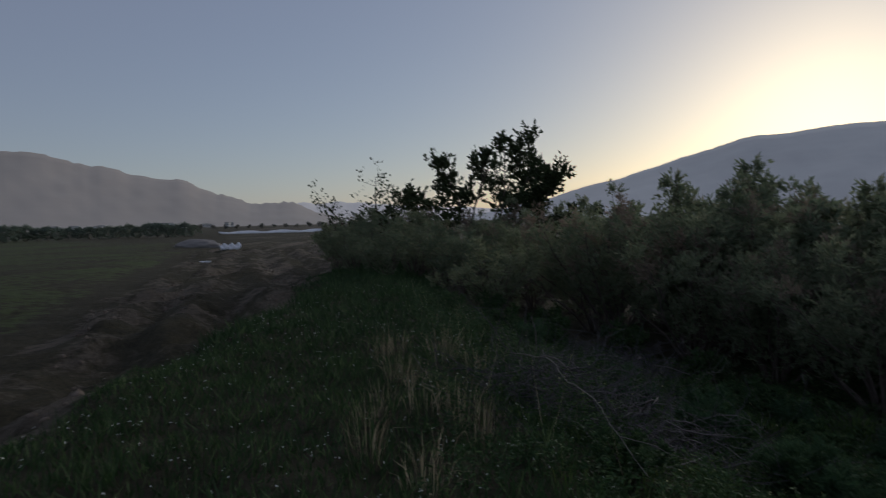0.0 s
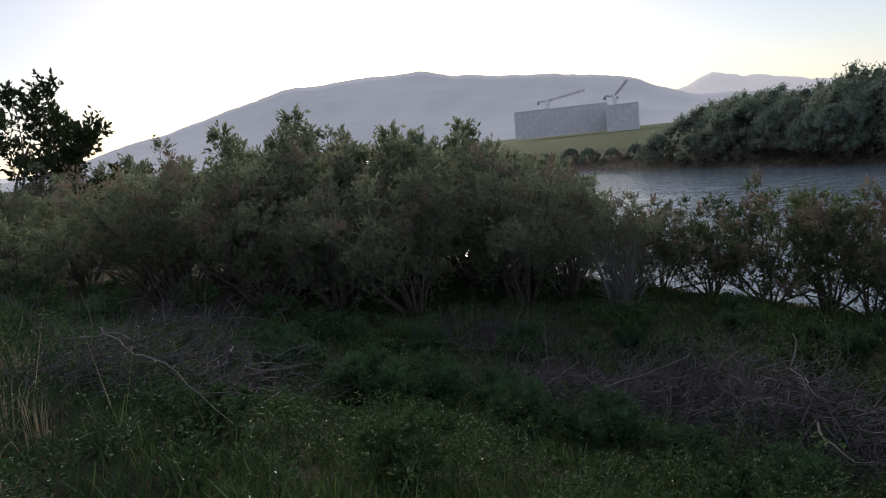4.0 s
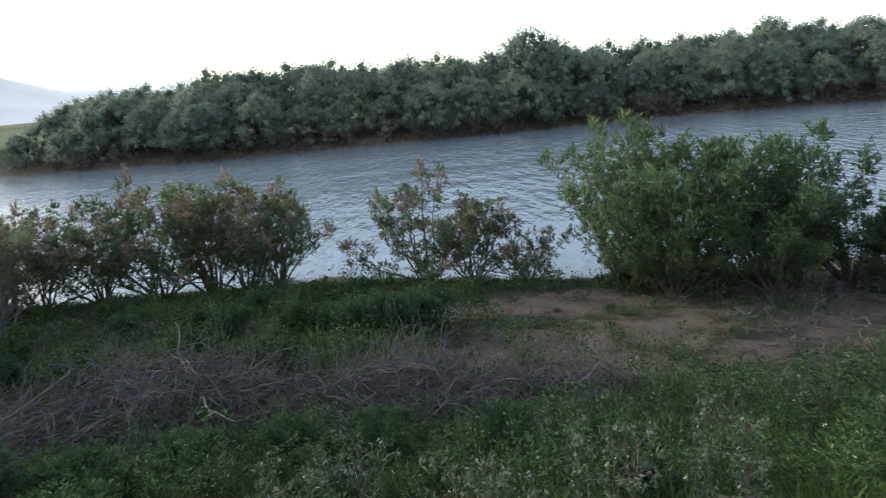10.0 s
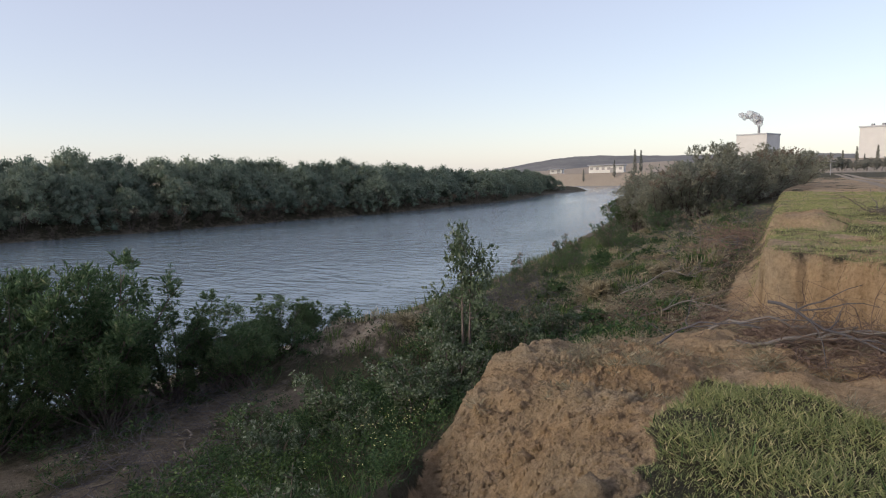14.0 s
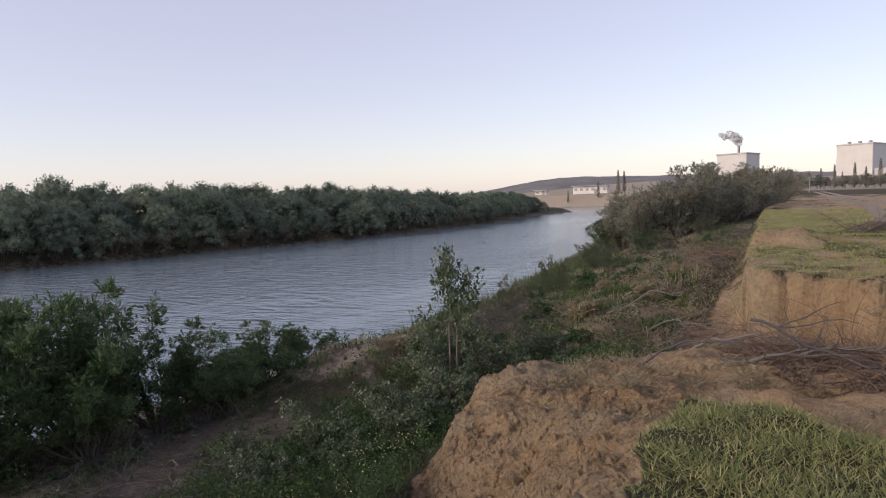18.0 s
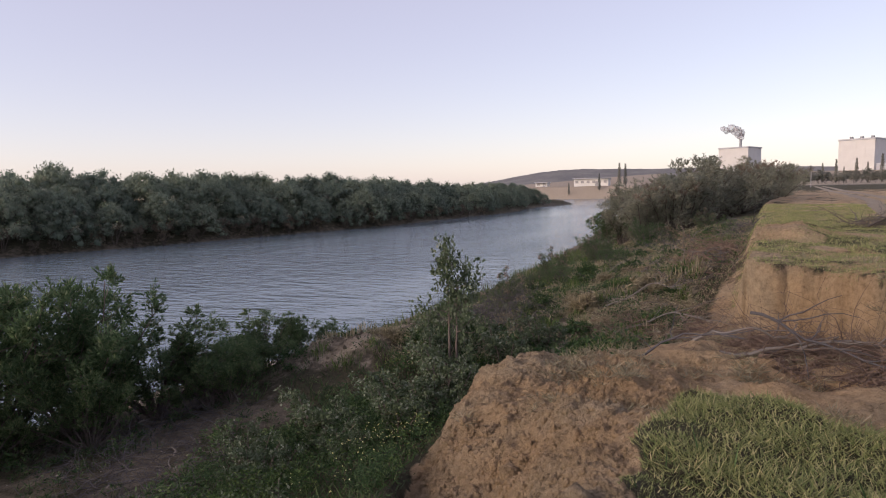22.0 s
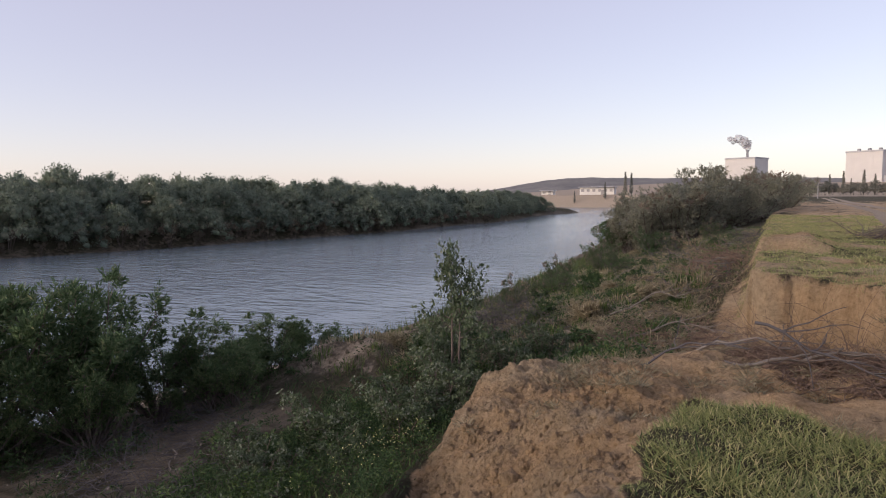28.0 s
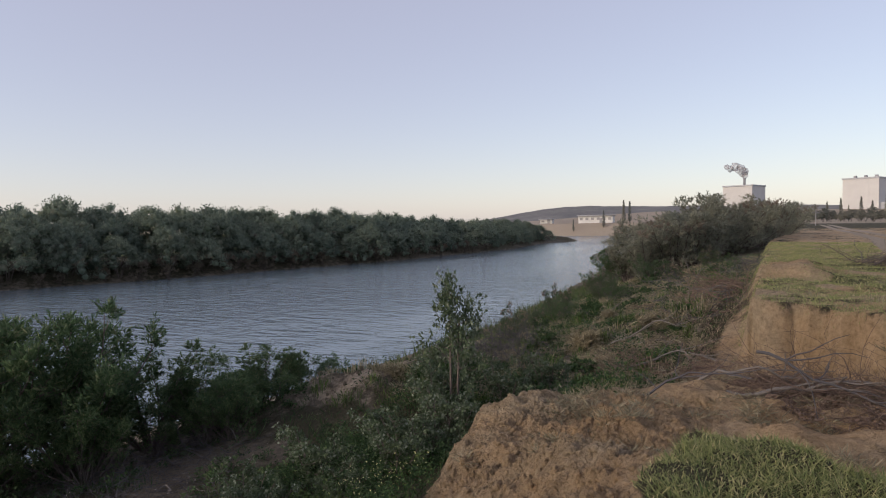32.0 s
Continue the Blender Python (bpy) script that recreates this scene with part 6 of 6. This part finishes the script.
tower_crane(-57.9, 430, 0, 21, 12, 48, 0, "grey tower crane with a raised jib over a building site")

# rows of far trees
TOWARD_FACTORY = "trees before the factory"
for i in range(48):
    az = 166 + i * 0.46
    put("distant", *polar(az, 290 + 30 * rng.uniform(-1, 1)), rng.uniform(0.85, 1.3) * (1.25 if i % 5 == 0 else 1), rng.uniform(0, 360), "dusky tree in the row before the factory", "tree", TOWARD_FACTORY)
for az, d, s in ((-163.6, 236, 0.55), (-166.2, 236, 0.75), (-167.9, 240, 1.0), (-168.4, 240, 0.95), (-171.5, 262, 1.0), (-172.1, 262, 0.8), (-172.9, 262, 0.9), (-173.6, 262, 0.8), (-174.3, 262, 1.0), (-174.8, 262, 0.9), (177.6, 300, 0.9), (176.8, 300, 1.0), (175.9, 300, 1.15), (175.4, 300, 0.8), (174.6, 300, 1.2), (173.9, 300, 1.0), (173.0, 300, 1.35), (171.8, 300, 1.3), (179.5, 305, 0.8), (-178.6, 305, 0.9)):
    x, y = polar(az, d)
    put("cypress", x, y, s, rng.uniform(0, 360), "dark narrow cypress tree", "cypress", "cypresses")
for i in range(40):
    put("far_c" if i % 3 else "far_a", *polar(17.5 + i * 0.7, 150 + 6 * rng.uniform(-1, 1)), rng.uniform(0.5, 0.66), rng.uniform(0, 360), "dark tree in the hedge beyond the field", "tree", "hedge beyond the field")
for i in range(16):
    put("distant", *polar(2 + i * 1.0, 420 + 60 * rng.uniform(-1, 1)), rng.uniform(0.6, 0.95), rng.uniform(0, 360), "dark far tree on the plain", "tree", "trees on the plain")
for az, d, s in ((-159.6, 152, 0.62), (-158.6, 156, 0.74), (-157.3, 158, 0.68), (-156.4, 158, 0.52)):
    put("far_b", *polar(az, d), s, rng.uniform(0, 360), "rounded tree standing over the far bank's belt", "tree", "belt of trees on the far bank", z=-1.5)


def house(az, d, z, w, h, label):
    root = place(new("house"), facing(az, d, z, rng.uniform(-25, 25)))
    part_bm("wall", one_box(-w / 2, w / 2, 0, w * 0.6, -2, h), PLASTER, root)
    part_bm("roof", one_box(-w / 2 - 0.3, w / 2 + 0.3, -0.3, w * 0.6 + 0.3, h + 0.004, h + 0.5), CONCRETE, root)
    for i in range(3):
        part_bm("window", one_box(-w / 2 + (i + 0.3) * w / 3, -w / 2 + (i + 0.7) * w / 3, -0.06, 0.1, h * 0.35, h * 0.75), DARKGAP, root)
    return tagged(root, label, "house", "houses of the far town")


for i in range(5):
    house(19.2 + i * 0.38, 900, 0, 5.2, 7, "white block of flats on the far plain")
for i in range(26):
    az = rng.uniform(14, 34)
    house(az, 1500 + 300 * rng.uniform(-1, 1), 0, rng.uniform(7, 16), rng.uniform(4, 9), "small white house at the mountain's foot")
for i in range(30):
    az = rng.uniform(-60, -22)
    house(az, 1500 + 300 * rng.uniform(-1, 1), 0, rng.uniform(7, 16), rng.uniform(4, 9), "small white house at the mountain's foot")

# plastic sheeting, a spoil heap and poles by the dirt track
def sheet(name, x, y, turn, length, width, height, seed, label):
    r = np.random.default_rng(seed)
    nx_, ny_ = 24, 8
    u, v = np.meshgrid(np.linspace(-0.5, 0.5, nx_), np.linspace(-0.5, 0.5, ny_))
    edge = 1 - 0.25 * r.uniform(0, 1, u.shape) * (np.abs(v) > 0.4)
    px, py = u * length * edge, v * width * edge
    pz = height * np.cos(v * np.pi) * (0.75 + 0.25 * np.sin(u * 19 + v * 5)) + 0.03 * r.normal(size=u.shape) + 0.02
    i, j = np.meshgrid(np.arange(ny_ - 1), np.arange(nx_ - 1), indexing="ij")
    f = np.stack([i * nx_ + j, i * nx_ + j + 1, (i + 1) * nx_ + j + 1, (i + 1) * nx_ + j], -1).reshape(-1, 4)
    ob = new(name, mesh_of(name, np.stack([px, py, pz], -1).reshape(-1, 3), f, PLASTIC, True))
    ob.matrix_world = pose(x, y, float(ground_z(x, y)), 0, 0, turn)
    sol = ob.modifiers.new("thickness", "SOLIDIFY")
    sol.thickness = 0.01
    return tagged(ob, label, "plastic sheet", "white plastic sheets")


x, y = polar(11.0, 190)
sheet("plastic_cover", x, y, 8, 30, 5.0, 0.9, 1, "long white plastic cover over a crop bed")
x, y = polar(14.6, 62)
sheet("plastic_sheet", x, y, 20, 1.9, 1.5, 0.6, 2, "crumpled white plastic sheet on dirt")
x, y = polar(16.6, 45)
sheet("plastic_sheet", x, y, 10, 0.7, 0.5, 0.08, 3, "small white plastic scrap on dirt")
x, y = polar(17.2, 75)
bm = bmesh.new()
bmesh.ops.create_icosphere(bm, subdivisions=4, radius=1.0)
for v in bm.verts:
    v.co = Vector((v.co.x * 2.6, v.co.y * 1.8, max(v.co.z, -0.1) * 0.9)) * (1 + 0.12 * noise.noise(v.co * 2.5))
me = bpy.data.meshes.new("gravel_heap")
bm.to_mesh(me)
bm.free()
me.materials.append(GRAVEL)
heap_ob = tagged(new("gravel_heap", me), "grey gravel heap beside the dirt track", "heap")
heap_ob.location = (x, y, float(ground_z(x, y)))


def utility_pole(az, d, h):
    x, y = polar(az, d)
    root = new("utility_pole")
    root.location = (x, y, float(ground_z(x, y)))
    t = Tubes(8)
    t.add([(0, 0, -0.3), (0, 0, h / 2), (0, 0, h)], 0.1, 0.07)
    part("pole", t.mesh("pole", CONCRETE), root)
    part_bm("crossarm", one_box(-0.8, 0.8, -0.06, 0.06, h - 0.6, h - 0.45), STEEL, root)
    return tagged(root, "pale concrete utility pole at the field's edge", "pole", "poles")


utility_pole(177.6, 150, 3.2)
utility_pole(179.6, 165, 2.2)
